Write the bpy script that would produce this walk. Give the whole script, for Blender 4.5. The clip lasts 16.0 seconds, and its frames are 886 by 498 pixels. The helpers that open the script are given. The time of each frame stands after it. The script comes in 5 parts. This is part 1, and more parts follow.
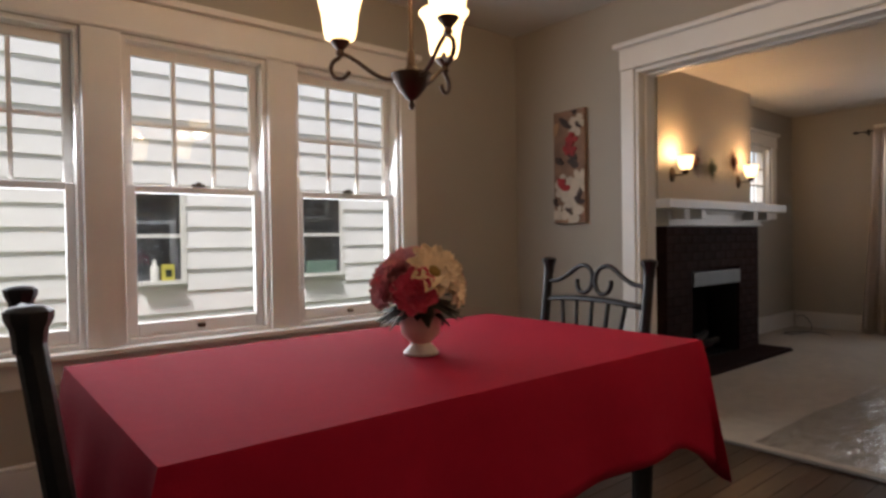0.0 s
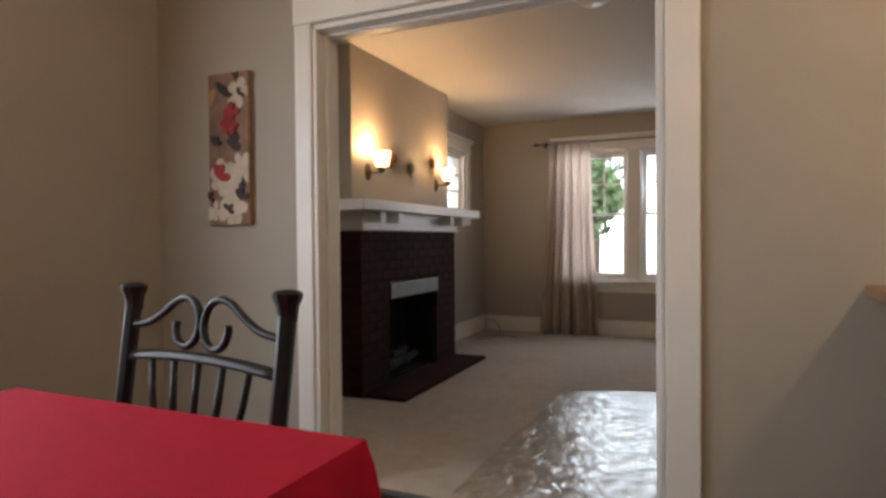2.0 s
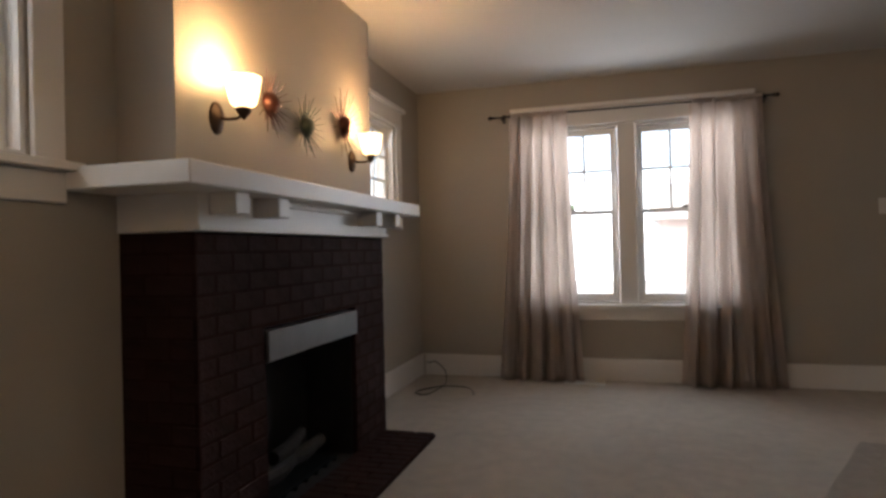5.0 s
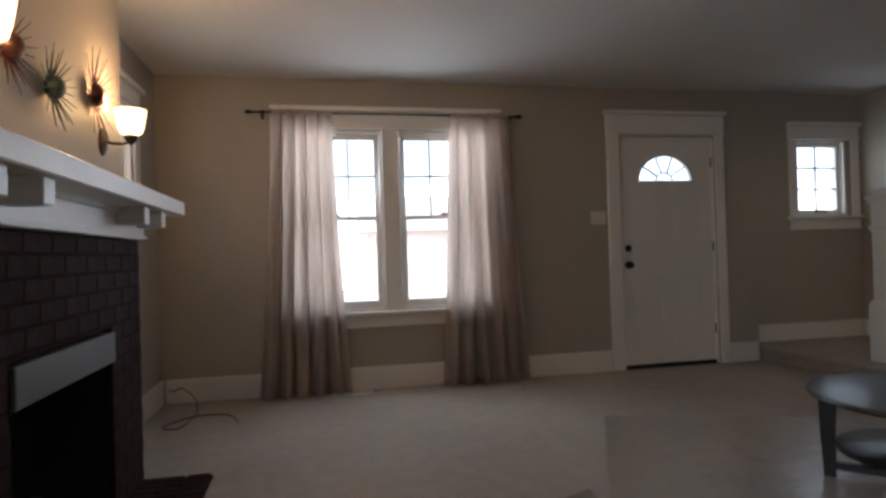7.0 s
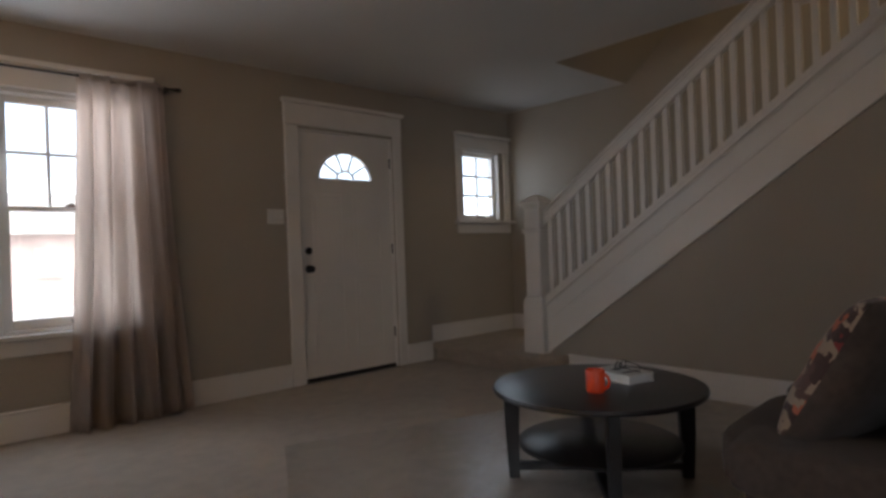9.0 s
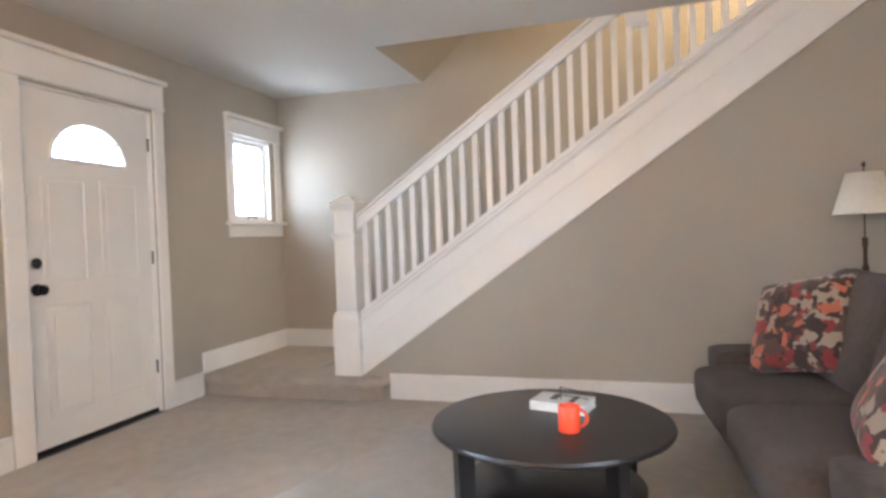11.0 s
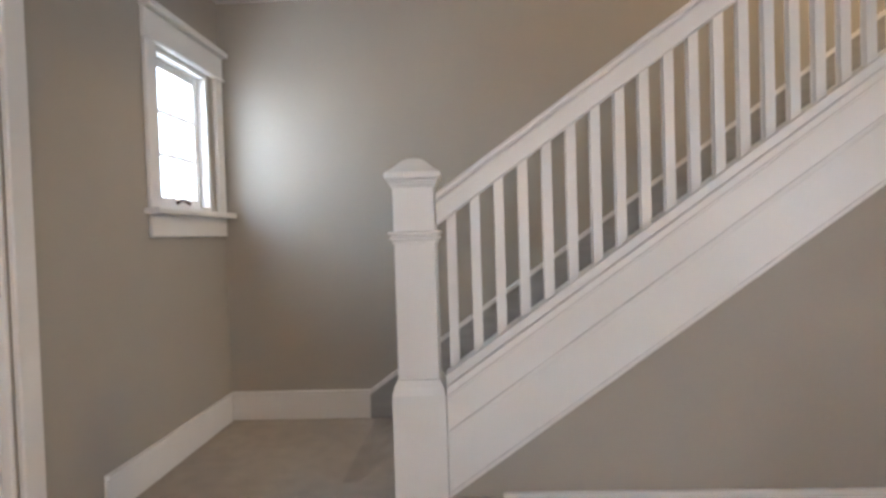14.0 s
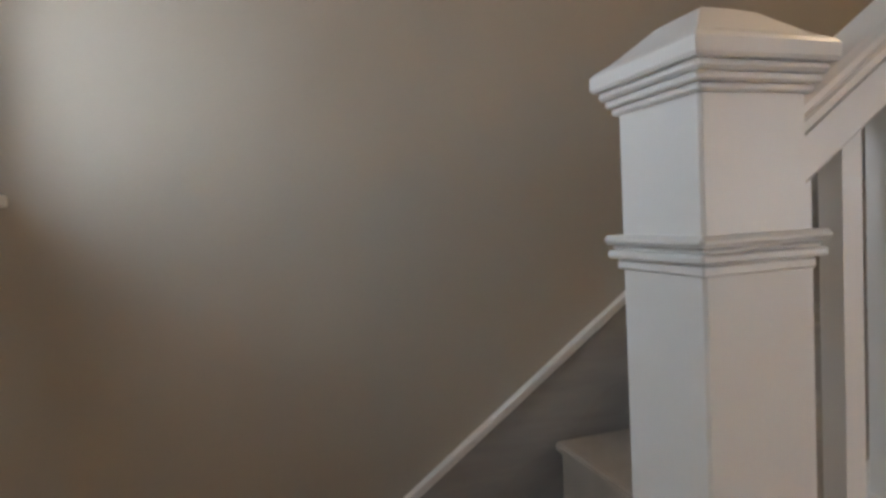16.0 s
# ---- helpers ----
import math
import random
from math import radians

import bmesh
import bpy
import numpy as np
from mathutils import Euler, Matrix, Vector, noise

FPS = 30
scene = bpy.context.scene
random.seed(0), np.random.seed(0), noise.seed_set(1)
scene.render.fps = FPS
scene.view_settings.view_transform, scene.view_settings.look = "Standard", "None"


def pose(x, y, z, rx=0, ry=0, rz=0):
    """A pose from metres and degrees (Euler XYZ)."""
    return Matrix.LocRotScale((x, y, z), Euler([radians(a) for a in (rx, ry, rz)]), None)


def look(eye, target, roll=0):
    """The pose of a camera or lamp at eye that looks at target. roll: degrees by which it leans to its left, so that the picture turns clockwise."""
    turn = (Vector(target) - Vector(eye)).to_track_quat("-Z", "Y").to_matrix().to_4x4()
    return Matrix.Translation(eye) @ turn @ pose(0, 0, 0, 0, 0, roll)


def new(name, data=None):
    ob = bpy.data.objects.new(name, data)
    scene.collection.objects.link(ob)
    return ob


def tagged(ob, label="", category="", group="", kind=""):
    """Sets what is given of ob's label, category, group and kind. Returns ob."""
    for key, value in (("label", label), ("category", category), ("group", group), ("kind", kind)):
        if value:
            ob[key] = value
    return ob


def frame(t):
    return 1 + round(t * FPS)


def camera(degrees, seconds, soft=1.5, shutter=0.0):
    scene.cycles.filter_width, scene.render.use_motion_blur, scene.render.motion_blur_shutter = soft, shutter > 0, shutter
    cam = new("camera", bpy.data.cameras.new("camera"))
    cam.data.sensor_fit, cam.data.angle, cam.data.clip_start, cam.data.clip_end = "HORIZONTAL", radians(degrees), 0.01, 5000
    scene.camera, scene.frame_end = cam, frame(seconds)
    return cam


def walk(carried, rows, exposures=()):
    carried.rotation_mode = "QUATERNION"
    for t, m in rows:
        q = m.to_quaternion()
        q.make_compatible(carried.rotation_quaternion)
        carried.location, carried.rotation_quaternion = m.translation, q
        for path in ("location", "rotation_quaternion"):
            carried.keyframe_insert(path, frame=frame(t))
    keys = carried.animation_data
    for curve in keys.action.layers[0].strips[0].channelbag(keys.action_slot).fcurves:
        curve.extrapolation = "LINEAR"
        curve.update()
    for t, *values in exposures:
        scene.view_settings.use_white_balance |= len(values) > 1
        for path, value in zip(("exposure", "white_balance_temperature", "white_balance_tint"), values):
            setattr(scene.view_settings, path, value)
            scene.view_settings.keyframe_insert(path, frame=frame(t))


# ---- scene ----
cam = camera(73.0, 16.0, soft=3.0)
PATH = [
    (0, (2.859, -3.049, 1.098), (1.310, -1.784, 1.067), -0.9),
    (0.5, (2.851, -2.923, 1.106), (1.458, -1.488, 1.071), -0.6),
    (1, (2.712, -2.692, 1.109), (1.537, -1.073, 1.078), -0.7),
    (1.5, (2.592, -2.458, 1.099), (1.637, -0.701, 1.065), -0.5),
    (2, (2.488, -2.186, 1.115), (1.673, -0.360, 1.082), -0.5),
    (2.5, (2.445, -1.859, 1.132), (1.681, -0.011, 1.099), -0.3),
    (3, (2.317, -1.510, 1.118), (1.572, 0.345, 1.093), -0.9),
    (5.5, (1.445, -0.173, 1.097), (1.040, 1.786, 1.105), -1.2),
    (6, (1.270, -0.121, 1.106), (1.093, 1.871, 1.113), -1.2),
    (6.5, (1.177, -0.119, 1.101), (1.282, 1.878, 1.107), -1.3),
    (7, (1.122, -0.102, 1.068), (1.532, 1.856, 1.086), -1.7),
    (7.5, (1.143, -0.118, 1.071), (1.778, 1.779, 1.087), -1.9),
    (8, (1.227, 0.027, 1.056), (2.081, 1.836, 1.070), -1.9),
    (8.5, (1.270, 0.177, 1.074), (2.362, 1.853, 1.076), -2.0),
    (9, (1.363, 0.419, 1.036), (2.705, 1.902, 1.041), -2.1),
    (9.5, (1.333, 0.712, 1.067), (2.907, 1.946, 1.063), -2.1),
    (10, (1.284, 1.029, 1.104), (3.038, 1.989, 1.080), -2.1),
    (12.5, (1.771, 2.502, 1.191), (3.744, 2.826, 1.137), -1.7),
    (13, (2.147, 2.765, 1.216), (4.131, 3.006, 1.153), -1.6),
    (13.5, (2.544, 3.059, 1.170), (4.537, 3.220, 1.126), -2.0),
    (14, (2.983, 3.371, 1.172), (4.980, 3.463, 1.125), -1.8),
    (14.5, (3.398, 3.698, 1.174), (5.397, 3.729, 1.118), -2.1),
    (15, (3.818, 3.920, 1.176), (5.817, 3.870, 1.133), -1.3),
    (15.5, (4.267, 4.093, 1.197), (6.242, 3.781, 1.149), -1.7),
    (16, (4.661, 4.143, 1.225), (6.564, 3.536, 1.123), -2.9),
]
walk(cam, [(t, look(eye, target, roll)) for t, eye, target, roll in PATH],
     exposures=[(0.0, 0.16, 6400, 14), (1.0, 0.38, 6350, 13), (2.0, 0.66, 6300, 12), (3.0, 0.76, 6250, 11), (5.5, 0.62, 6100, 12), (7.0, 0.56, 5850, 11), (8.0, 0.36, 5680, 11), (9.0, 0.40, 6020, 13), (9.5, 1.55, 5900, 11), (10.0, 2.4, 5780, 10),
                (12.5, 3.35, 5500, 10), (13.5, 2.85, 5550, 10), (14.5, 2.5, 5650, 11), (15.5, 2.18, 5850, 11), (16.0, 1.92, 6150, 12)])

# ---- world, sun and daylight ----
world = bpy.data.worlds.new("sky")
scene.world = world
world.use_nodes = True
wn = world.node_tree
sky = wn.nodes.new("ShaderNodeTexSky")
sky.sky_type = "NISHITA"
sky.sun_disc = False
sky.sun_elevation = radians(50)
sky.sun_rotation = radians(200)
sky.air_density, sky.dust_density, sky.ozone_density = 1.0, 7.0, 0.3
wn.links.new(sky.outputs[0], wn.nodes["Background"].inputs[0])
wn.nodes["Background"].inputs[1].default_value = 0.15


def lamp(name, kind, m, energy, colour, size=None, size_y=None):
    d = bpy.data.lights.new(name, kind)
    d.energy, d.color = energy, colour
    if kind == "AREA":
        d.shape, d.size, d.size_y = "RECTANGLE", size, size_y
    elif kind == "POINT":
        d.shadow_soft_size = size
    elif kind == "SUN":
        d.angle = radians(size)
    ob = new(name, d)
    ob.matrix_world = m
    return ob


lamp("sun", "SUN", look((0, 0, 10), (-3.0, 3.0, 2.0)), 4.2, (1.0, 0.96, 0.9), size=12)


def daylight(m, width, height, power):
    lamp("window_daylight", "AREA", m, power * width * height, (0.90, 0.95, 1.0), width, height)


for a, b in ((0.90, 1.65), (1.79, 2.54)):
    daylight(look(((a + b) / 2, 4.87, 1.36), ((a + b) / 2, 2.87, 0.95)), b - a, 1.44, 7.6)
daylight(look((5.835, 4.87, 1.69), (5.835, 0, 1.5)), 0.55, 0.7, 4.2)
for a in (0.68, 3.76):
    daylight(look((-0.17, a, 1.74), (1.8, a, 1.0)), 0.7, 0.66, 2.6)
for a in (-2.955, -2.14, -1.325):
    daylight(look((-0.17, a, 1.34), (1.8, a, 0.7)), 0.62, 1.3, 14.5)
lamp("upstairs_light", "POINT", Matrix.Translation((5.75, 0.5, 3.75)), 15, (1.0, 0.70, 0.38), size=0.12)

# ---- materials ----
def material(name, colour, rough=0.6, metal=0.0, var=0.06, scale=8.0, bump=0.0, bscale=60.0, stretch=(1, 1, 1), emit=None, sheen=0.0, spec=0.5, each=0.0, dist=0.01):
    m = bpy.data.materials.new(name)
    m.use_nodes = True
    nt = m.node_tree
    b = nt.nodes["Principled BSDF"]
    b.inputs["Roughness"].default_value = rough
    b.inputs["Metallic"].default_value = metal
    b.inputs["Specular IOR Level"].default_value = spec
    b.inputs["Sheen Weight"].default_value = sheen
    co = nt.nodes.new("ShaderNodeTexCoord")
    mp = nt.nodes.new("ShaderNodeMapping")
    mp.inputs["Scale"].default_value = stretch
    nt.links.new(co.outputs["Object"], mp.inputs[0])
    n1 = nt.nodes.new("ShaderNodeTexNoise")
    n1.inputs["Scale"].default_value = scale
    n1.inputs["Detail"].default_value = 6
    nt.links.new(mp.outputs[0], n1.inputs[0])
    big = nt.nodes.new("ShaderNodeTexNoise")
    big.inputs["Scale"].default_value = scale / 9
    nt.links.new(mp.outputs[0], big.inputs[0])
    mixf = nt.nodes.new("ShaderNodeMath")
    mixf.operation = "MULTIPLY_ADD"
    mixf.inputs[1].default_value, mixf.inputs[2].default_value = 0.5, 0.0
    add = nt.nodes.new("ShaderNodeMath")
    add.operation = "MULTIPLY_ADD"
    add.inputs[1].default_value = 0.5
    nt.links.new(n1.outputs["Fac"], mixf.inputs[0])
    nt.links.new(big.outputs["Fac"], add.inputs[0])
    nt.links.new(mixf.outputs[0], add.inputs[2])
    rp = nt.nodes.new("ShaderNodeValToRGB")
    rp.color_ramp.elements[0].position, rp.color_ramp.elements[1].position = 0.35, 0.65
    rp.color_ramp.elements[0].color = (*[c * (1 - var) for c in colour], 1)
    rp.color_ramp.elements[1].color = (*[min(1, c * (1 + var)) for c in colour], 1)
    nt.links.new(add.outputs[0], rp.inputs[0])
    last = rp.outputs[0]
    if each:
        info = nt.nodes.new("ShaderNodeObjectInfo")
        rng = nt.nodes.new("ShaderNodeMapRange")
        rng.inputs[3].default_value, rng.inputs[4].default_value = 1 - each, 1 + each
        hsv = nt.nodes.new("ShaderNodeHueSaturation")
        nt.links.new(info.outputs["Random"], rng.inputs[0])
        nt.links.new(rng.outputs[0], hsv.inputs["Value"])
        nt.links.new(last, hsv.inputs["Color"])
        last = hsv.outputs[0]
    nt.links.new(last, b.inputs["Base Color"])
    if bump:
        n2 = nt.nodes.new("ShaderNodeTexNoise")
        n2.inputs["Scale"].default_value = bscale
        n2.inputs["Detail"].default_value = 4
        nt.links.new(mp.outputs[0], n2.inputs[0])
        bp = nt.nodes.new("ShaderNodeBump")
        bp.inputs["Strength"].default_value = bump
        bp.inputs["Distance"].default_value = dist
        nt.links.new(n2.outputs["Fac"], bp.inputs["Height"])
        nt.links.new(bp.outputs[0], b.inputs["Normal"])
    if emit:
        b.inputs["Emission Color"].default_value = (*emit[0], 1)
        b.inputs["Emission Strength"].default_value = emit[1]
    return m


def clear_sheet(name, tint, rough, power, bump=0.0, bscale=8.0, least=0.0, dist=0.02, stretch=(1, 1, 1)):
    """Clear glass or film: see-through, with gloss that rises at grazing angles."""
    m = bpy.data.materials.new(name)
    m.use_nodes = True
    nt = m.node_tree
    nt.nodes.remove(nt.nodes["Principled BSDF"])
    tr = nt.nodes.new("ShaderNodeBsdfTransparent")
    tr.inputs[0].default_value = (*tint, 1)
    gl = nt.nodes.new("ShaderNodeBsdfGlossy")
    gl.inputs["Roughness"].default_value = rough
    lw = nt.nodes.new("ShaderNodeLayerWeight")
    lw.inputs[0].default_value = 0.5
    pw = nt.nodes.new("ShaderNodeMath")
    pw.operation = "POWER"
    pw.inputs[1].default_value = power
    nt.links.new(lw.outputs["Facing"], pw.inputs[0])
    mx = nt.nodes.new("ShaderNodeMixShader")
    top = nt.nodes.new("ShaderNodeMath")
    top.operation, top.use_clamp = "ADD", True
    top.inputs[1].default_value = least
    nt.links.new(pw.outputs[0], top.inputs[0])
    nt.links.new(top.outputs[0], mx.inputs[0])
    nt.links.new(tr.outputs[0], mx.inputs[1])
    nt.links.new(gl.outputs[0], mx.inputs[2])
    nt.links.new(mx.outputs[0], nt.nodes["Material Output"].inputs[0])
    if bump:
        co = nt.nodes.new("ShaderNodeTexCoord")
        mp = nt.nodes.new("ShaderNodeMapping")
        mp.inputs["Scale"].default_value = stretch
        no = nt.nodes.new("ShaderNodeTexNoise")
        no.inputs["Scale"].default_value = bscale
        no.inputs["Detail"].default_value = 5
        no.inputs["Distortion"].default_value = 1.2
        bp = nt.nodes.new("ShaderNodeBump")
        bp.inputs["Strength"].default_value = bump
        bp.inputs["Distance"].default_value = dist
        nt.links.new(co.outputs["Object"], mp.inputs[0])
        nt.links.new(mp.outputs[0], no.inputs[0])
        nt.links.new(no.outputs["Fac"], bp.inputs["Height"])
        nt.links.new(bp.outputs[0], gl.inputs["Normal"])
        nt.links.new(bp.outputs[0], lw.inputs["Normal"])
    return m


def see_through_cloth(name, colour, share):
    """Thin woven cloth that passes part of the light."""
    m = material(name, colour, 0.9, var=0.10, scale=50, bump=0.3, bscale=300, stretch=(6, 6, 1))
    nt = m.node_tree
    b = nt.nodes["Principled BSDF"]
    tl = nt.nodes.new("ShaderNodeBsdfTranslucent")
    tl.inputs[0].default_value = (*[min(1, c * 1.25) for c in colour], 1)
    mx = nt.nodes.new("ShaderNodeMixShader")
    mx.inputs[0].default_value = share
    nt.links.new(b.outputs[0], mx.inputs[1])
    nt.links.new(tl.outputs[0], mx.inputs[2])
    nt.links.new(mx.outputs[0], nt.nodes["Material Output"].inputs[0])
    return m


def floral(name, colours, scale, positions):
    """Printed flowers: blotches of the given colours."""
    m = material(name, (0.3, 0.2, 0.15), 0.9, bump=0.3, bscale=300, sheen=0.2)
    nt = m.node_tree
    b = nt.nodes["Principled BSDF"]
    co = nt.nodes.new("ShaderNodeTexCoord")
    no = nt.nodes.new("ShaderNodeTexNoise")
    no.inputs["Scale"].default_value, no.inputs["Detail"].default_value = scale * 0.6, 3
    mixv = nt.nodes.new("ShaderNodeMixRGB")
    mixv.inputs[0].default_value = 0.12
    vo = nt.nodes.new("ShaderNodeTexVoronoi")
    vo.inputs["Scale"].default_value = scale
    nt.links.new(co.outputs["Object"], no.inputs[0])
    nt.links.new(co.outputs["Object"], mixv.inputs[1])
    nt.links.new(no.outputs["Color"], mixv.inputs[2])
    nt.links.new(mixv.outputs[0], vo.inputs[0])
    sep = nt.nodes.new("ShaderNodeSeparateColor")
    nt.links.new(vo.outputs["Color"], sep.inputs[0])
    rp = nt.nodes.new("ShaderNodeValToRGB")
    rp.color_ramp.interpolation = "CONSTANT"
    while len(rp.color_ramp.elements) < len(colours):
        rp.color_ramp.elements.new(0.5)
    for e, c, p in zip(rp.color_ramp.elements, colours, positions):
        e.position, e.color = p, (*c, 1)
    nt.links.new(sep.outputs[0], rp.inputs[0])
    nt.links.new(rp.outputs[0], b.inputs["Base Color"])
    return m


PAINT = material("greige wall paint", (0.39, 0.355, 0.30), 0.65, var=0.03, scale=3, bump=0.06, bscale=160)
WHITE = material("white trim paint", (0.78, 0.76, 0.73), 0.35, var=0.03, scale=5, bump=0.05, bscale=40)
CEIL = material("ceiling paint", (0.61, 0.595, 0.57), 0.85, var=0.03, scale=2, bump=0.25, bscale=90)
CARPET = material("beige carpet", (0.47, 0.41, 0.34), 0.95, var=0.14, scale=11, bump=0.7, bscale=380, sheen=0.2)
PLANK = material("dark hardwood", (0.038, 0.020, 0.013), 0.3, spec=0.25, var=0.4, scale=7, stretch=(12, 1, 1), bump=0.05, each=0.25)
BRICK = material("dark painted brick", (0.035, 0.0160, 0.0138), 0.8, var=0.35, scale=14, bump=0.5, bscale=70, each=0.14, spec=0.12)
MORTAR = material("dark mortar", (0.032, 0.0150, 0.0130), 0.95, var=0.2, scale=30, bump=0.3, spec=0.05)
SOOT = material("sooty firebox", (0.012, 0.011, 0.010), 0.9, var=0.3, scale=12)
STEEL = material("dull steel", (0.15, 0.15, 0.148), 0.42, metal=0.55, var=0.08, scale=20, stretch=(1, 6, 1))
LOG = material("ceramic log", (0.035, 0.03, 0.026), 0.9, var=0.5, scale=18, bump=0.6, bscale=30)
IRON = material("black iron", (0.018, 0.018, 0.020), 0.38, metal=0.5, var=0.2, scale=30, bump=0.1, bscale=120)
BRONZE = material("dark bronze", (0.07, 0.042, 0.028), 0.42, metal=0.7, var=0.25, scale=25, bump=0.1, bscale=90)
COPPER = material("aged copper", (0.10, 0.042, 0.032), 0.4, metal=0.75, var=0.4, scale=25, bump=0.2)
VERDIGRIS = material("green aged metal", (0.05, 0.07, 0.06), 0.5, metal=0.6, var=0.4, scale=25, bump=0.2)
CLOTH = material("red tablecloth", (0.37, 0.006, 0.030), 0.85, var=0.06, scale=30, bump=0.25, bscale=420, spec=0.15)
BLACKWOOD = material("black-brown wood", (0.016, 0.014, 0.014), 0.32, var=0.25, scale=10, stretch=(1, 8, 1), bump=0.04)
SOFA = material("brown sofa fabric", (0.078, 0.060, 0.050), 0.95, var=0.22, scale=40, bump=0.5, bscale=320, sheen=0.09, spec=0.2)
SIDING = material("white siding", (0.80, 0.78, 0.77), 0.6, var=0.05, scale=3, stretch=(1, 1, 4), each=0.03)
CURTAIN = see_through_cloth("linen curtain", (0.60, 0.535, 0.49), 0.6)
FLATFILM = clear_sheet("smooth plastic film", (0.98, 0.98, 0.98), 0.24, 3.4, bump=0.4, bscale=11, least=0.04, dist=0.02)
# Skirt taken as white under film; its shadow's grey is put into the colour.
SHADOWBOARD = material("white skirt board in shadow grey", (0.33, 0.32, 0.31), 0.35, var=0.12, scale=5, stretch=(1, 1, 6), bump=0.05)
# Emission stands in for the overexposed view and sky outside the front windows.
GLOWDISTANCE = material("glowing blown-out distance", (0.8, 0.85, 0.9), 1.0, var=0.03, scale=0.05, emit=((0.93, 0.97, 1.0), 1.05))
GLOWSKY = material("glowing blue sky backdrop", (0.6, 0.75, 0.9), 1.0, var=0.03, scale=0.05, emit=((0.66, 0.84, 1.0), 0.62))
GLASS = clear_sheet("window glass", (0.96, 0.97, 0.97), 0.0, 5.0, least=0.04)
FILM = clear_sheet("clear plastic film", (0.94, 0.94, 0.94), 0.16, 2.1, bump=0.5, bscale=13, least=0.07, dist=0.03, stretch=(1, 0.7, 1))
SHADE = material("lit frosted glass", (0.9, 0.84, 0.72), 0.4, var=0.02, emit=((1.0, 0.66, 0.30), 3.2))
LINEN = material("cream lamp shade", (0.66, 0.62, 0.54), 0.9, var=0.05, scale=40)
CERAMIC = material("cream glazed ceramic", (0.55, 0.47, 0.42), 0.35, var=0.10, scale=12, bump=0.05)
ORANGE = material("orange glaze", (0.80, 0.085, 0.025), 0.25, var=0.04, scale=12)
PAPER = material("book paper", (0.75, 0.74, 0.70), 0.7, var=0.06, scale=60, stretch=(1, 1, 30))
COVER = material("printed book cover", (0.70, 0.70, 0.68), 0.35, var=0.15, scale=25)
BLACKPLASTIC = material("black plastic", (0.012, 0.012, 0.013), 0.35, var=0.1)
PLATE = material("white plastic", (0.72, 0.71, 0.68), 0.35, var=0.02)
ROSE = material("rose petals", (0.80, 0.11, 0.19), 0.7, var=0.35, scale=30)
PINK = material("pink petals", (0.84, 0.35, 0.37), 0.7, var=0.3, scale=30)
CREAM = material("cream petals", (0.78, 0.60, 0.40), 0.7, var=0.2, scale=30)
SEED = material("flower centre", (0.28, 0.17, 0.04), 0.9, var=0.3, scale=60, bump=0.5)
LEAF = material("dark green leaf", (0.022, 0.03, 0.018), 0.5, var=0.35, scale=30)
OAK = material("light brown wood", (0.33, 0.19, 0.10), 0.45, var=0.25, scale=10, stretch=(1, 10, 1))
PRINT = floral("flowered cushion print", ((0.05, 0.026, 0.022), (0.32, 0.25, 0.18), (0.22, 0.03, 0.028), (0.09, 0.05, 0.04), (0.44, 0.12, 0.06)), 27, (0.0, 0.42, 0.60, 0.74, 0.91))
CANVAS = material("painted canvas ground", (0.22, 0.13, 0.085), 0.7, var=0.45, scale=9, bump=0.2, bscale=90)
PETAL_W = material("white oil paint", (0.52, 0.46, 0.37), 0.6, var=0.2, scale=18, bump=0.4)
PETAL_R = material("crimson oil paint", (0.30, 0.015, 0.02), 0.6, var=0.4, scale=18, bump=0.4)
PETAL_D = material("umber oil paint", (0.04, 0.022, 0.018), 0.6, var=0.3, scale=18, bump=0.4)
GRASS = material("lawn", (0.10, 0.16, 0.05), 0.95, var=0.4, scale=12, bump=0.6, bscale=60)
BARK = material("bark", (0.10, 0.07, 0.05), 0.9, var=0.3, scale=20, bump=0.6)
FOLIAGE = material("foliage", (0.12, 0.20, 0.09), 0.7, var=0.5, scale=4)
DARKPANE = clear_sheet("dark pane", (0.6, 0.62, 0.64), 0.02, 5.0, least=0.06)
DIMBACKING = material("grey sheet for the dim room beyond", (0.17, 0.175, 0.19), 0.9, var=0.2, scale=3)
# Red brick paled to pink: the overexposure is put into the colour.
WASHEDBRICK = material("red brick washed out to pale pink", (0.80, 0.66, 0.63), 0.85, var=0.2, scale=10)
CONCRETE = material("porch concrete", (0.45, 0.44, 0.42), 0.9, var=0.15, scale=10)


# ---- small builders ----
def bm_box(bm, x0, x1, y0, y1, z0, z1):
    v = [bm.verts.new(c) for c in ((x0, y0, z0), (x1, y0, z0), (x1, y1, z0), (x0, y1, z0), (x0, y0, z1), (x1, y0, z1), (x1, y1, z1), (x0, y1, z1))]
    for f in ((0, 3, 2, 1), (4, 5, 6, 7), (0, 1, 5, 4), (1, 2, 6, 5), (2, 3, 7, 6), (3, 0, 4, 7)):
        bm.faces.new([v[i] for i in f])
    return v


def boxes(*dims, bevel=0.0, seg=1):
    bm = bmesh.new()
    for d in dims:
        bm_box(bm, *d)
    if bevel:
        bmesh.ops.bevel(bm, geom=list(bm.edges), offset=bevel, segments=seg, affect="EDGES")
    return bm


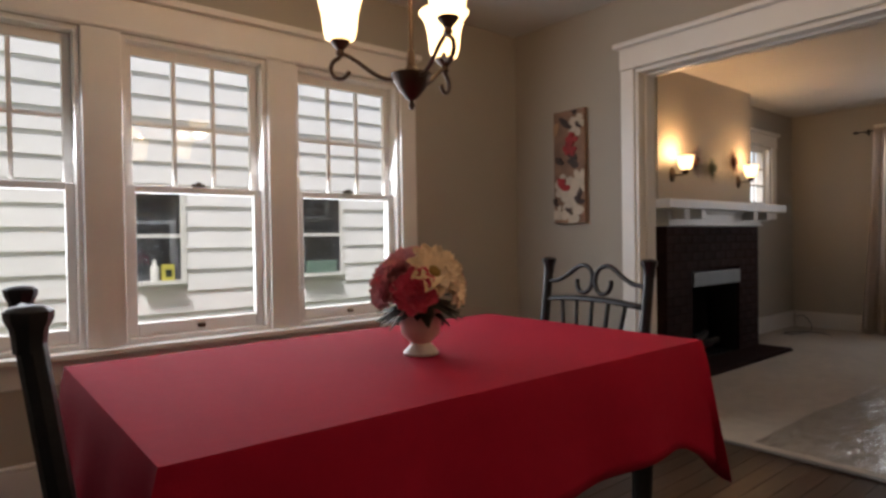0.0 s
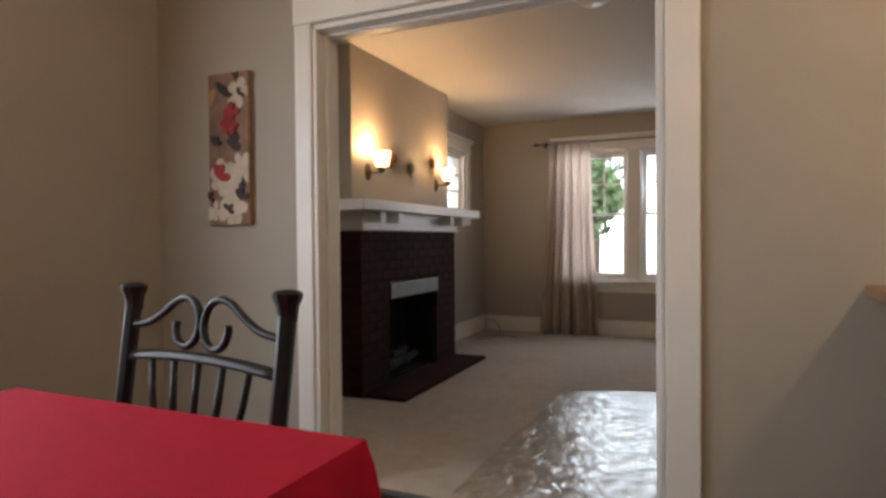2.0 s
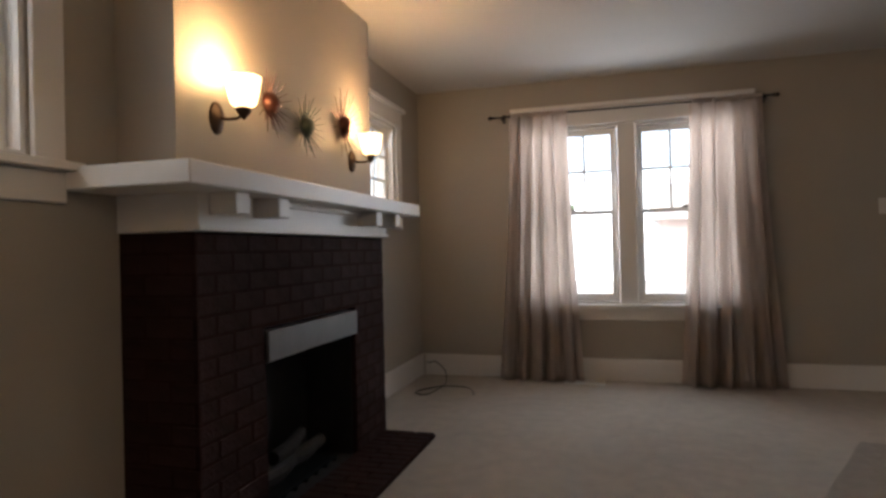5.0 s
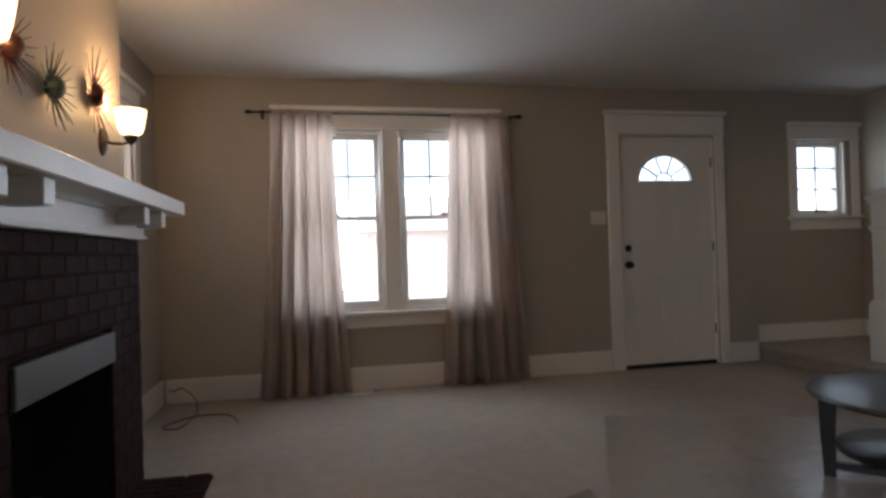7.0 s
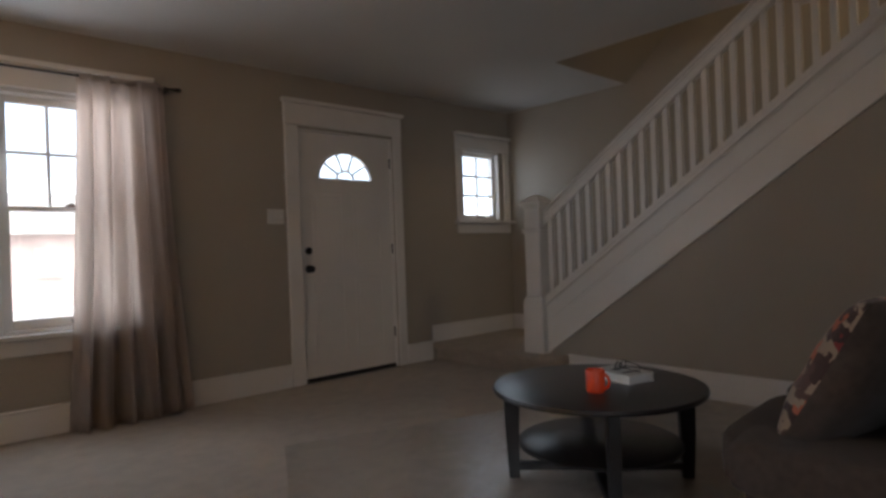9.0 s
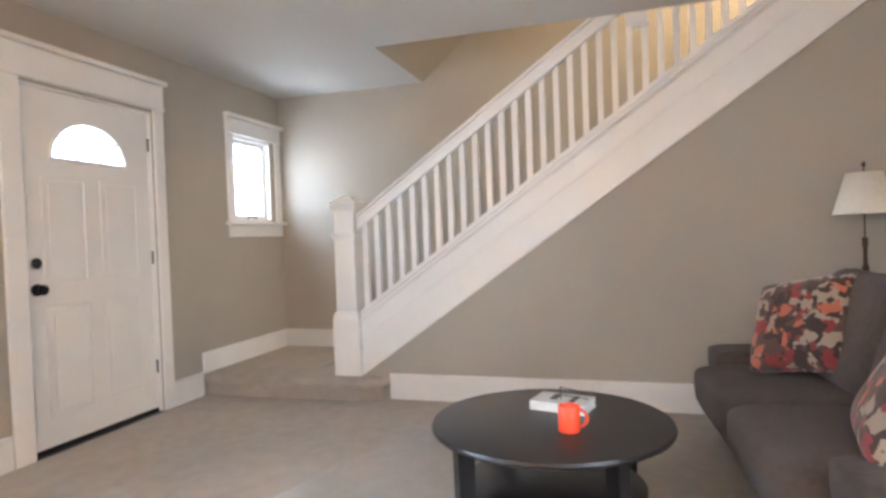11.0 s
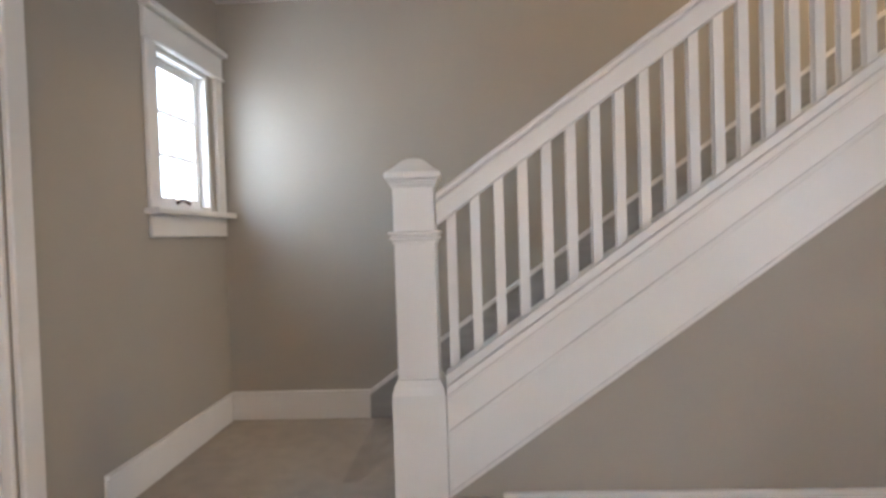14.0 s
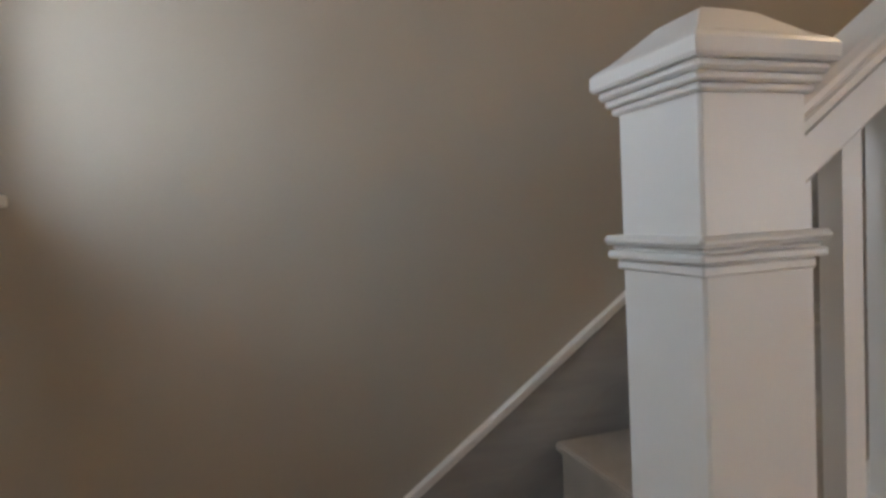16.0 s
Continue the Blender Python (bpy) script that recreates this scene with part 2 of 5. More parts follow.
def prism(points, axis, lo, hi, bevel=0.0):
    """A flat outline pushed along an axis; points are the two other coordinates in order."""
    bm = bmesh.new()

    def at(p, d):
        return (d, p[0], p[1]) if axis == "x" else (p[0], d, p[1]) if axis == "y" else (p[0], p[1], d)

    a = [bm.verts.new(at(p, lo)) for p in points]
    b = [bm.verts.new(at(p, hi)) for p in points]
    bm.faces.new(a)
    bm.faces.new(b[::-1])
    n = len(points)
    for i in range(n):
        bm.faces.new([a[i], a[(i + 1) % n], b[(i + 1) % n], b[i]])
    if bevel:
        bmesh.ops.bevel(bm, geom=list(bm.edges), offset=bevel, segments=1, affect="EDGES")
    return bm


def lathe(profile, centre=(0, 0, 0), seg=20, closed=True):
    """A turned shape from (radius, height) pairs."""
    bm = bmesh.new()
    rings = []
    for r, z in profile:
        rings.append([bm.verts.new((centre[0] + r * math.cos(2 * math.pi * k / seg), centre[1] + r * math.sin(2 * math.pi * k / seg), centre[2] + z)) for k in range(seg)])
    for a, b in zip(rings, rings[1:]):
        for k in range(seg):
            bm.faces.new([a[k], a[(k + 1) % seg], b[(k + 1) % seg], b[k]])
    if closed:
        bm.faces.new(rings[0][::-1])
        bm.faces.new(rings[-1])
    return bm


def tube(path, radius, seg=8, bm=None, flat=1.0):
    """A round bar along a line of points; radius may be a list."""
    bm = bm or bmesh.new()
    pts = [Vector(p) for p in path]
    rad = radius if isinstance(radius, (list, tuple)) else [radius] * len(pts)
    rings = []
    side = None
    for i, p in enumerate(pts):
        d = (pts[min(i + 1, len(pts) - 1)] - pts[max(i - 1, 0)]).normalized()
        if side is None:
            side = d.orthogonal().normalized()
        side = (side - d * side.dot(d)).normalized()
        up = d.cross(side)
        rings.append([bm.verts.new(p + rad[i] * (math.cos(2 * math.pi * k / seg) * side + flat * math.sin(2 * math.pi * k / seg) * up)) for k in range(seg)])
    for a, b in zip(rings, rings[1:]):
        for k in range(seg):
            bm.faces.new([a[k], a[(k + 1) % seg], b[(k + 1) % seg], b[k]])
    bm.faces.new(rings[0][::-1])
    bm.faces.new(rings[-1])
    return bm


def pillow(w, d, h, m=None, power=0.55, nu=22, nv=12, puff=0.0, bm=None):
    """A soft rounded block of the given size about its middle."""
    bm = bm or bmesh.new()

    def sp(c):
        return math.copysign(abs(c) ** power, c)

    rows = []
    for j in range(nv + 1):
        b = math.pi * (j / nv - 0.5)
        row = []
        for i in range(nu):
            a = 2 * math.pi * i / nu
            p = Vector((w / 2 * sp(math.cos(a)) * sp(math.cos(b)), d / 2 * sp(math.sin(a)) * sp(math.cos(b)), h / 2 * sp(math.sin(b))))
            p *= 1 + puff * noise.noise(p * 6)
            row.append(bm.verts.new(m @ p if m else p))
        rows.append(row)
    for r, s in zip(rows, rows[1:]):
        for i in range(nu):
            bm.faces.new([r[i], r[(i + 1) % nu], s[(i + 1) % nu], s[i]])
    bmesh.ops.remove_doubles(bm, verts=bm.verts, dist=1e-5)
    return bm


def mesh_of(name, bm, mat, smooth=False):
    me = bpy.data.meshes.new(name)
    bmesh.ops.recalc_face_normals(bm, faces=bm.faces)
    bm.to_mesh(me)
    bm.free()
    me.materials.append(mat)
    if smooth:
        me.shade_smooth()
        if smooth != "all":
            me.set_sharp_from_angle(angle=radians(35))
    return me


def thing(name, label, category, group="", kind="", m=None):
    ob = tagged(new(name), label, category, group, kind)
    ob.matrix_world = m or Matrix.Identity(4)
    return ob


def part(name, bm, mat, parent, label="", smooth=False):
    ob = new(name, mesh_of(name, bm, mat, smooth))
    ob.parent = parent
    return tagged(ob, label) if label else ob


def lone(name, bm, mat, label, category, kind="", smooth=False, group=""):
    return tagged(new(name, mesh_of(name, bm, mat, smooth)), label, category, group, kind)


def setting(name, bm, mat, label, category):
    return lone(name, bm, mat, label, category, "structure")


def piece(name, me, parent, x, y, z):
    ob = new(name, me)
    ob.parent = parent
    ob.location = (x, y, z)
    return ob


def wall(name, a0, a1, z0, z1, near, far, axis, holes, mat, label):
    """A wall along axis 'x' or 'y' from a0 to a1, between the planes near and far, with holes (a0, a1, z0, z1) through it."""
    us = sorted({a0, a1, *[h[i] for h in holes for i in (0, 1)]})
    zs = sorted({z0, z1, *[h[i] for h in holes for i in (2, 3)]})
    solid = {}
    for i in range(len(us) - 1):
        for k in range(len(zs) - 1):
            u, z = (us[i] + us[i + 1]) / 2, (zs[k] + zs[k + 1]) / 2
            solid[i, k] = not any(h[0] < u < h[1] and h[2] < z < h[3] for h in holes)
    bm = bmesh.new()
    at = {}

    def v(i, k, d):
        if (i, k, d) not in at:
            at[i, k, d] = bm.verts.new((us[i], d, zs[k]) if axis == "x" else (d, us[i], zs[k]))
        return at[i, k, d]

    for (i, k), s in solid.items():
        if not s:
            continue
        for d in (near, far):
            bm.faces.new([v(i, k, d), v(i + 1, k, d), v(i + 1, k + 1, d), v(i, k + 1, d)])
        for (di, dk), (p, q) in {(-1, 0): ((i, k), (i, k + 1)), (1, 0): ((i + 1, k), (i + 1, k + 1)), (0, -1): ((i, k), (i + 1, k)), (0, 1): ((i, k + 1), (i + 1, k + 1))}.items():
            if not solid.get((i + di, k + dk), False):
                bm.faces.new([v(*p, near), v(*q, near), v(*q, far), v(*p, far)])
    return setting(name, bm, mat, label, "wall")


# ---- the house: plan in metres ----
H = 2.49
LEFT, FRONT, RIGHT, BACK = -0.05, 4.74, 6.28, -4.4
DWIN = [(-3.285, -2.625), (-2.47, -1.81), (-1.655, -0.995)]
OPEN0, OPEN1, OPENH = 0.905, 2.34, 2.05
setting("ground", boxes((-120, 120, -120, 120, -1.0, -0.8)), GRASS, "green lawn around the house", "ground")
setting("floor_dining", boxes((LEFT - 0.15, 4.4, BACK - 0.15, 0.10, -0.12, -0.012)), SOOT, "dark underside of the dining room floor", "floor")
setting("floor_living", boxes((LEFT - 0.15, RIGHT + 0.15, 0.10, FRONT + 0.15, -0.12, 0.004)), CARPET, "beige carpet over the living room floor", "floor")
wall("wall_left", BACK, FRONT + 0.15, 0, H, LEFT, LEFT - 0.15, "y", [(a, b, 0.66, 2.02) for a, b in DWIN] + [(0.31, 1.05, 1.40, 2.08), (3.39, 4.13, 1.40, 2.08)], PAINT, "greige painted outer wall with windows")
wall("wall_front", LEFT, RIGHT, 0, H, FRONT, FRONT + 0.15, "x", [(0.90, 1.65, 0.63, 2.09), (1.79, 2.54, 0.63, 2.09), (3.74, 4.69, 0, 2.065), (5.55, 6.12, 1.33, 2.05)], PAINT, "greige painted front wall with windows and door")
wall("wall_partition", LEFT, RIGHT, 0, 5.0, 0, 0.15, "x", [(OPEN0, OPEN1, 0, OPENH)], PAINT, "greige painted partition wall with a wide cased opening")
wall("wall_right", 0.15, FRONT + 0.15, 0, 5.0, RIGHT, RIGHT + 0.15, "y", [], PAINT, "greige painted stair wall")
wall("wall_dining_right", BACK, 0, 0, H, 4.25, 4.4, "y", [], PAINT, "greige painted dining room wall")
wall("wall_dining_back", LEFT, 4.25, 0, H, BACK, BACK - 0.15, "x", [], PAINT, "greige painted dining room end wall")
setting("ceiling_dining", boxes((LEFT - 0.15, 4.4, BACK - 0.15, 0.0, H, H + 0.2)), CEIL, "white dining room ceiling", "ceiling")
setting("ceiling_living", boxes((LEFT - 0.15, 5.24, 0.15, FRONT + 0.15, H, H + 0.2)), CEIL, "white living room ceiling", "ceiling")
setting("ceiling_landing", boxes((5.24, RIGHT, 3.3, FRONT, H, H + 0.2)), CEIL, "white ceiling over the stair landing", "ceiling")
wall("wall_well_side", 0.15, FRONT, H + 0.2, 5.0, 5.14, 5.24, "y", [], PAINT, "greige painted wall of the upper stairwell")
setting("wall_well_end", prism([(3.298, 2.489), (3.298, 2.69), (2.80, 5.0), (2.68, 5.0), (2.68, 3.02)], "x", 5.242, RIGHT - 0.001), PAINT, "greige painted sloping soffit over the stair foot", "wall")
setting("ceiling_well", boxes((5.1, RIGHT + 0.15, 0.0, 3.5, 5.0, 5.1)), CEIL, "white ceiling above the stairwell", "ceiling")


# ---- trim ----
def trim(name, dims, label, m=None, bevel=0.004):
    ob = thing(name, label, "trim", kind="structure", m=m)
    for n, d in dims:
        part(n, boxes(d, bevel=bevel), WHITE, ob)
    return ob


FRONT_M = Matrix.Translation((0, FRONT, 0))
LEFT_M = Matrix.Translation((LEFT, 0, 0)) @ Matrix.Rotation(radians(90), 4, "Z")


def cased(name, m, outer0, outer1, z0, z1, top, side, mullions, label, sill=True, crown=0.03):
    """Flat casing around a window: sides, mullions, head board with a crown strip, sill and apron; local v is outwards."""
    d = [("side_casing", (outer0, outer0 + side, -0.022, -0.001, z0, z1)), ("side_casing", (outer1 - side, outer1, -0.022, -0.001, z0, z1))]
    for a, b in mullions:
        d.append(("mullion", (a, b, -0.022, -0.001, z0, z1)))
    d.append(("head_casing", (outer0 - 0.004, outer1 + 0.004, -0.026, -0.001, z1 + 0.002, top - 0.035)))
    d.append(("crown_strip", (outer0 - crown, outer1 + crown, -0.055, -0.001, top - 0.033, top)))
    d.append(("bead", (outer0 - 0.012, outer1 + 0.012, -0.034, -0.027, z1 + 0.004, z1 + 0.02)))
    if sill:
        d.append(("sill", (outer0 - 0.03, outer1 + 0.03, -0.07, -0.001, z0 - 0.03, z0 - 0.002)))
        d.append(("apron", (outer0, outer1, -0.022, -0.001, z0 - 0.13, z0 - 0.032)))
    return trim(name, d, label, m)


cased("trim_front_window", FRONT_M, 0.80, 2.645, 0.63, 2.09, 2.268, 0.10, [(1.65, 1.79)], "white painted casing round the paired front window", crown=0.014)
cased("trim_small_window", FRONT_M, 5.475, 6.262, 1.33, 2.05, 2.215, 0.09, [], "white painted casing round a small window", crown=0.012)
cased("trim_side_window_near", LEFT_M, 0.19, 1.165, 1.40, 2.08, 2.24, 0.11, [], "white painted casing round a small side window")
cased("trim_side_window_far", LEFT_M, 3.275, 4.25, 1.40, 2.08, 2.24, 0.11, [], "white painted casing round a small side window")
cased("trim_dining_windows", LEFT_M, -3.40, -0.885, 0.66, 2.02, 2.20, 0.11, [(DWIN[0][1], DWIN[1][0]), (DWIN[1][1], DWIN[2][0])], "white painted casing round three tall windows")
trim("trim_door", [("side_casing", (3.62, 3.738, -0.022, -0.001, 0.005, 2.08)), ("side_casing", (4.692, 4.782, -0.022, -0.001, 0.005, 2.08)), ("head_casing", (3.616, 4.786, -0.026, -0.001, 2.082, 2.255)),
                  ("crown_strip", (3.60, 4.80, -0.055, -0.001, 2.257, 2.288)), ("bead", (3.605, 4.795, -0.034, -0.027, 2.085, 2.10)),
                  ("jamb", (3.741, 3.757, 0.0, 0.149, 0.005, 2.05)), ("jamb", (4.673, 4.689, 0.0, 0.149, 0.005, 2.05)), ("jamb", (3.741, 4.689, 0.0, 0.149, 2.051, 2.064))],
     "white painted casing round the front door", FRONT_M)
trim("trim_opening", [("side_casing", (OPEN0 - 0.095, OPEN0 - 0.008, -0.024, -0.001, 0.0, OPENH + 0.01)), ("side_casing", (OPEN1 + 0.008, OPEN1 + 0.12, -0.024, -0.001, 0.0, OPENH + 0.01)),
                     ("head_casing", (OPEN0 - 0.10, OPEN1 + 0.13, -0.028, -0.001, OPENH + 0.012, 2.185)), ("crown_strip", (OPEN0 - 0.125, OPEN1 + 0.155, -0.06, -0.001, 2.187, 2.215)),
                     ("jamb", (OPEN0 - 0.006, OPEN0 + 0.014, -0.012, 0.162, 0.0, OPENH)), ("jamb", (OPEN1 - 0.014, OPEN1 + 0.006, -0.012, 0.162, 0.0, OPENH)), ("jamb", (OPEN0 - 0.006, OPEN1 + 0.006, -0.012, 0.162, OPENH - 0.018, OPENH + 0.006)),
                     ("stop", (OPEN0 + 0.015, OPEN0 + 0.027, 0.05, 0.09, 0.005, OPENH - 0.02)), ("stop", (OPEN1 - 0.027, OPEN1 - 0.015, 0.05, 0.09, 0.005, OPENH - 0.02)), ("stop", (OPEN0 + 0.03, OPEN1 - 0.03, 0.05, 0.09, OPENH - 0.03, OPENH - 0.019)),
                     ("side_casing", (OPEN0 - 0.14, OPEN0 - 0.008, 0.151, 0.174, 0.005, OPENH + 0.01)), ("side_casing", (OPEN1 + 0.008, OPEN1 + 0.14, 0.151, 0.174, 0.005, OPENH + 0.01)), ("head_casing", (OPEN0 - 0.145, OPEN1 + 0.145, 0.151, 0.178, OPENH + 0.012, 2.2))],
     "white painted casing of the wide opening between the rooms")


def board(name, dims, label="white painted baseboard"):
    ob = thing(name, label, "baseboard", kind="structure")
    for n, d in dims:
        part(n, boxes(d, bevel=0.004), WHITE, ob)
    return ob


def skirting(name, axis, plane, sign, a0, a1, z=0.004, h=0.182):
    """A flat board and a thin cap along a wall."""
    lo, hi = sorted((plane + sign * 0.001, plane + sign * 0.018))
    lo2, hi2 = sorted((plane + sign * 0.001, plane + sign * 0.024))
    if axis == "x":
        return board(name, [("board", (a0, a1, lo, hi, z, z + h - 0.02)), ("cap", (a0, a1, lo2, hi2, z + h - 0.019, z + h))])
    return board(name, [("board", (lo, hi, a0, a1, z, z + h - 0.02)), ("cap", (lo2, hi2, a0, a1, z + h - 0.019, z + h))])


skirting("baseboard", "x", FRONT, -1, LEFT + 0.03, 3.615)
skirting("baseboard", "x", FRONT, -1, 4.787, 5.09)
skirting("baseboard", "x", FRONT, -1, 5.095, RIGHT - 0.03, z=0.168, h=0.16)
skirting("baseboard", "y", RIGHT, -1, 3.95, FRONT - 0.002, z=0.168, h=0.16)
skirting("baseboard", "y", LEFT, 1, 0.20, 1.385)
skirting("baseboard", "y", LEFT, 1, 3.075, FRONT - 0.002)
skirting("baseboard", "x", 0.15, 1, LEFT + 0.03, OPEN0 - 0.145)
skirting("baseboard", "x", 0.15, 1, OPEN1 + 0.145, 5.23)
skirting("baseboard", "x", 0.0, -1, LEFT + 0.03, OPEN0 - 0.10, z=0.0, h=0.23)
skirting("baseboard", "x", 0.0, -1, OPEN1 + 0.125, 4.22, z=0.0, h=0.23)
skirting("baseboard", "y", LEFT, 1, BACK + 0.03, -0.002, z=0.0, h=0.23)
skirting("baseboard", "y", 5.255, -1, 0.19, 3.275)
setting("threshold_strip", boxes((OPEN0 + 0.016, OPEN1 - 0.016, 0.075, 0.115, 0.005, 0.011), bevel=0.002), STEEL, "thin metal strip between carpet and hardwood", "trim")


# ---- windows ----
def window(name, m, u0, u1, z0, z1, meet, row, cols, label, low_rows=0):
    """A sash window in a hole of the wall: frame, sashes, bars and each pane; local v is outwards."""
    ob = thing(name, label, "window", kind="structure", m=m)
    g, e = 0.02, 0.002
    part("window_frame", boxes((u0 + e, u0 + g, e, 0.148, z0 + e, z1 - e), (u1 - g, u1 - e, e, 0.148, z0 + e, z1 - e), (u0 + g, u1 - g, e, 0.148, z1 - g, z1 - e), (u0 + g, u1 - g, e, 0.148, z0 + e, z0 + g)), WHITE, ob)
    a, b = u0 + g + 0.001, u1 - g - 0.001

    def sash(n, lo, hi, v0, v1, st, bot, top, nu, rows):
        s = part(n, boxes((a, a + st, v0, v1, lo, hi), (b - st, b, v0, v1, lo, hi), (a + st, b - st, v0, v1, lo, lo + bot), (a + st, b - st, v0, v1, hi - top, hi), bevel=0.003), WHITE, ob)
        x0, x1, y0, y1 = a + st, b - st, lo + bot, hi - top
        vm = (v0 + v1) / 2
        zs = [y0, *rows, y1]
        for r in rows:
            part("muntin", boxes((x0, x1, v0 + 0.006, v1 - 0.006, r - 0.009, r + 0.009)), WHITE, s)
        for k in range(1, nu):
            x = x0 + (x1 - x0) * k / nu
            for q0, q1 in zip(zs, zs[1:]):
                part("muntin", boxes((x - 0.009, x + 0.009, v0 + 0.007, v1 - 0.007, q0 + (0.009 if q0 in rows else 0), q1 - (0.009 if q1 in rows else 0))), WHITE, s)
        for k in range(nu):
            for q0, q1 in zip(zs, zs[1:]):
                p = part("pane", boxes((x0 + (x1 - x0) * k / nu, x0 + (x1 - x0) * (k + 1) / nu, vm - 0.002, vm + 0.002, q0, q1)), GLASS, s)
                p.visible_shadow = False

    if meet:
        sash("upper_sash", meet - 0.016, z1 - g - 0.001, 0.078, 0.108, 0.036, 0.032, 0.045, cols, [row])
        sash("lower_sash", z0 + g + 0.001, meet + 0.016, 0.042, 0.072, 0.036, 0.06, 0.032, 1, [])
        part("latch", boxes(((u0 + u1) / 2 - 0.03, (u0 + u1) / 2 + 0.03, 0.03, 0.058, meet + 0.017, meet + 0.03), ((u0 + u1) / 2 - 0.012, (u0 + u1) / 2 + 0.012, 0.022, 0.05, meet + 0.0305, meet + 0.038), bevel=0.003), BRONZE, ob, "dark metal sash latch")
        part("lift", boxes(((u0 + u1) / 2 - 0.018, (u0 + u1) / 2 + 0.018, 0.028, 0.0415, z0 + 0.04, z0 + 0.06), bevel=0.004), BRONZE, ob, "small dark sash lift")
    else:
        hh = (z1 - z0 - 2 * g - 0.08) / 3
        sash("casement", z0 + g + 0.001, z1 - g - 0.001, 0.05, 0.085, 0.04, 0.04, 0.04, cols, [z0 + g + 0.04 + hh, z0 + g + 0.04 + 2 * hh])
        part("crank", tube([((u0 + u1) / 2 - 0.05, 0.02, z0 + 0.035), ((u0 + u1) / 2, 0.015, z0 + 0.05), ((u0 + u1) / 2 + 0.06, 0.012, z0 + 0.035)], 0.009, 8), BRONZE, ob, "dark window crank")
    return ob


window("window_1", FRONT_M, 0.90, 1.65, 0.63, 2.09, 1.38, 1.725, 3, "white double-hung sash window with divided upper panes")
window("window_2", FRONT_M, 1.79, 2.54, 0.63, 2.09, 1.38, 1.725, 3, "white double-hung sash window with divided upper panes")
window("window_3", FRONT_M, 5.55, 6.12, 1.33, 2.05, None, None, 2, "small white casement window with six panes")
window("window_4", LEFT_M, 3.39, 4.13, 1.40, 2.08, None, None, 3, "small white side window with divided panes")
window("window_5", LEFT_M, 0.31, 1.05, 1.40, 2.08, None, None, 3, "small white side window with divided panes")
for i, (a, b) in enumerate(DWIN):
    window("window_%d" % (6 + i), LEFT_M, a, b, 0.66, 2.02, 1.35, 1.65, 3, "tall white double-hung window facing the neighbour")


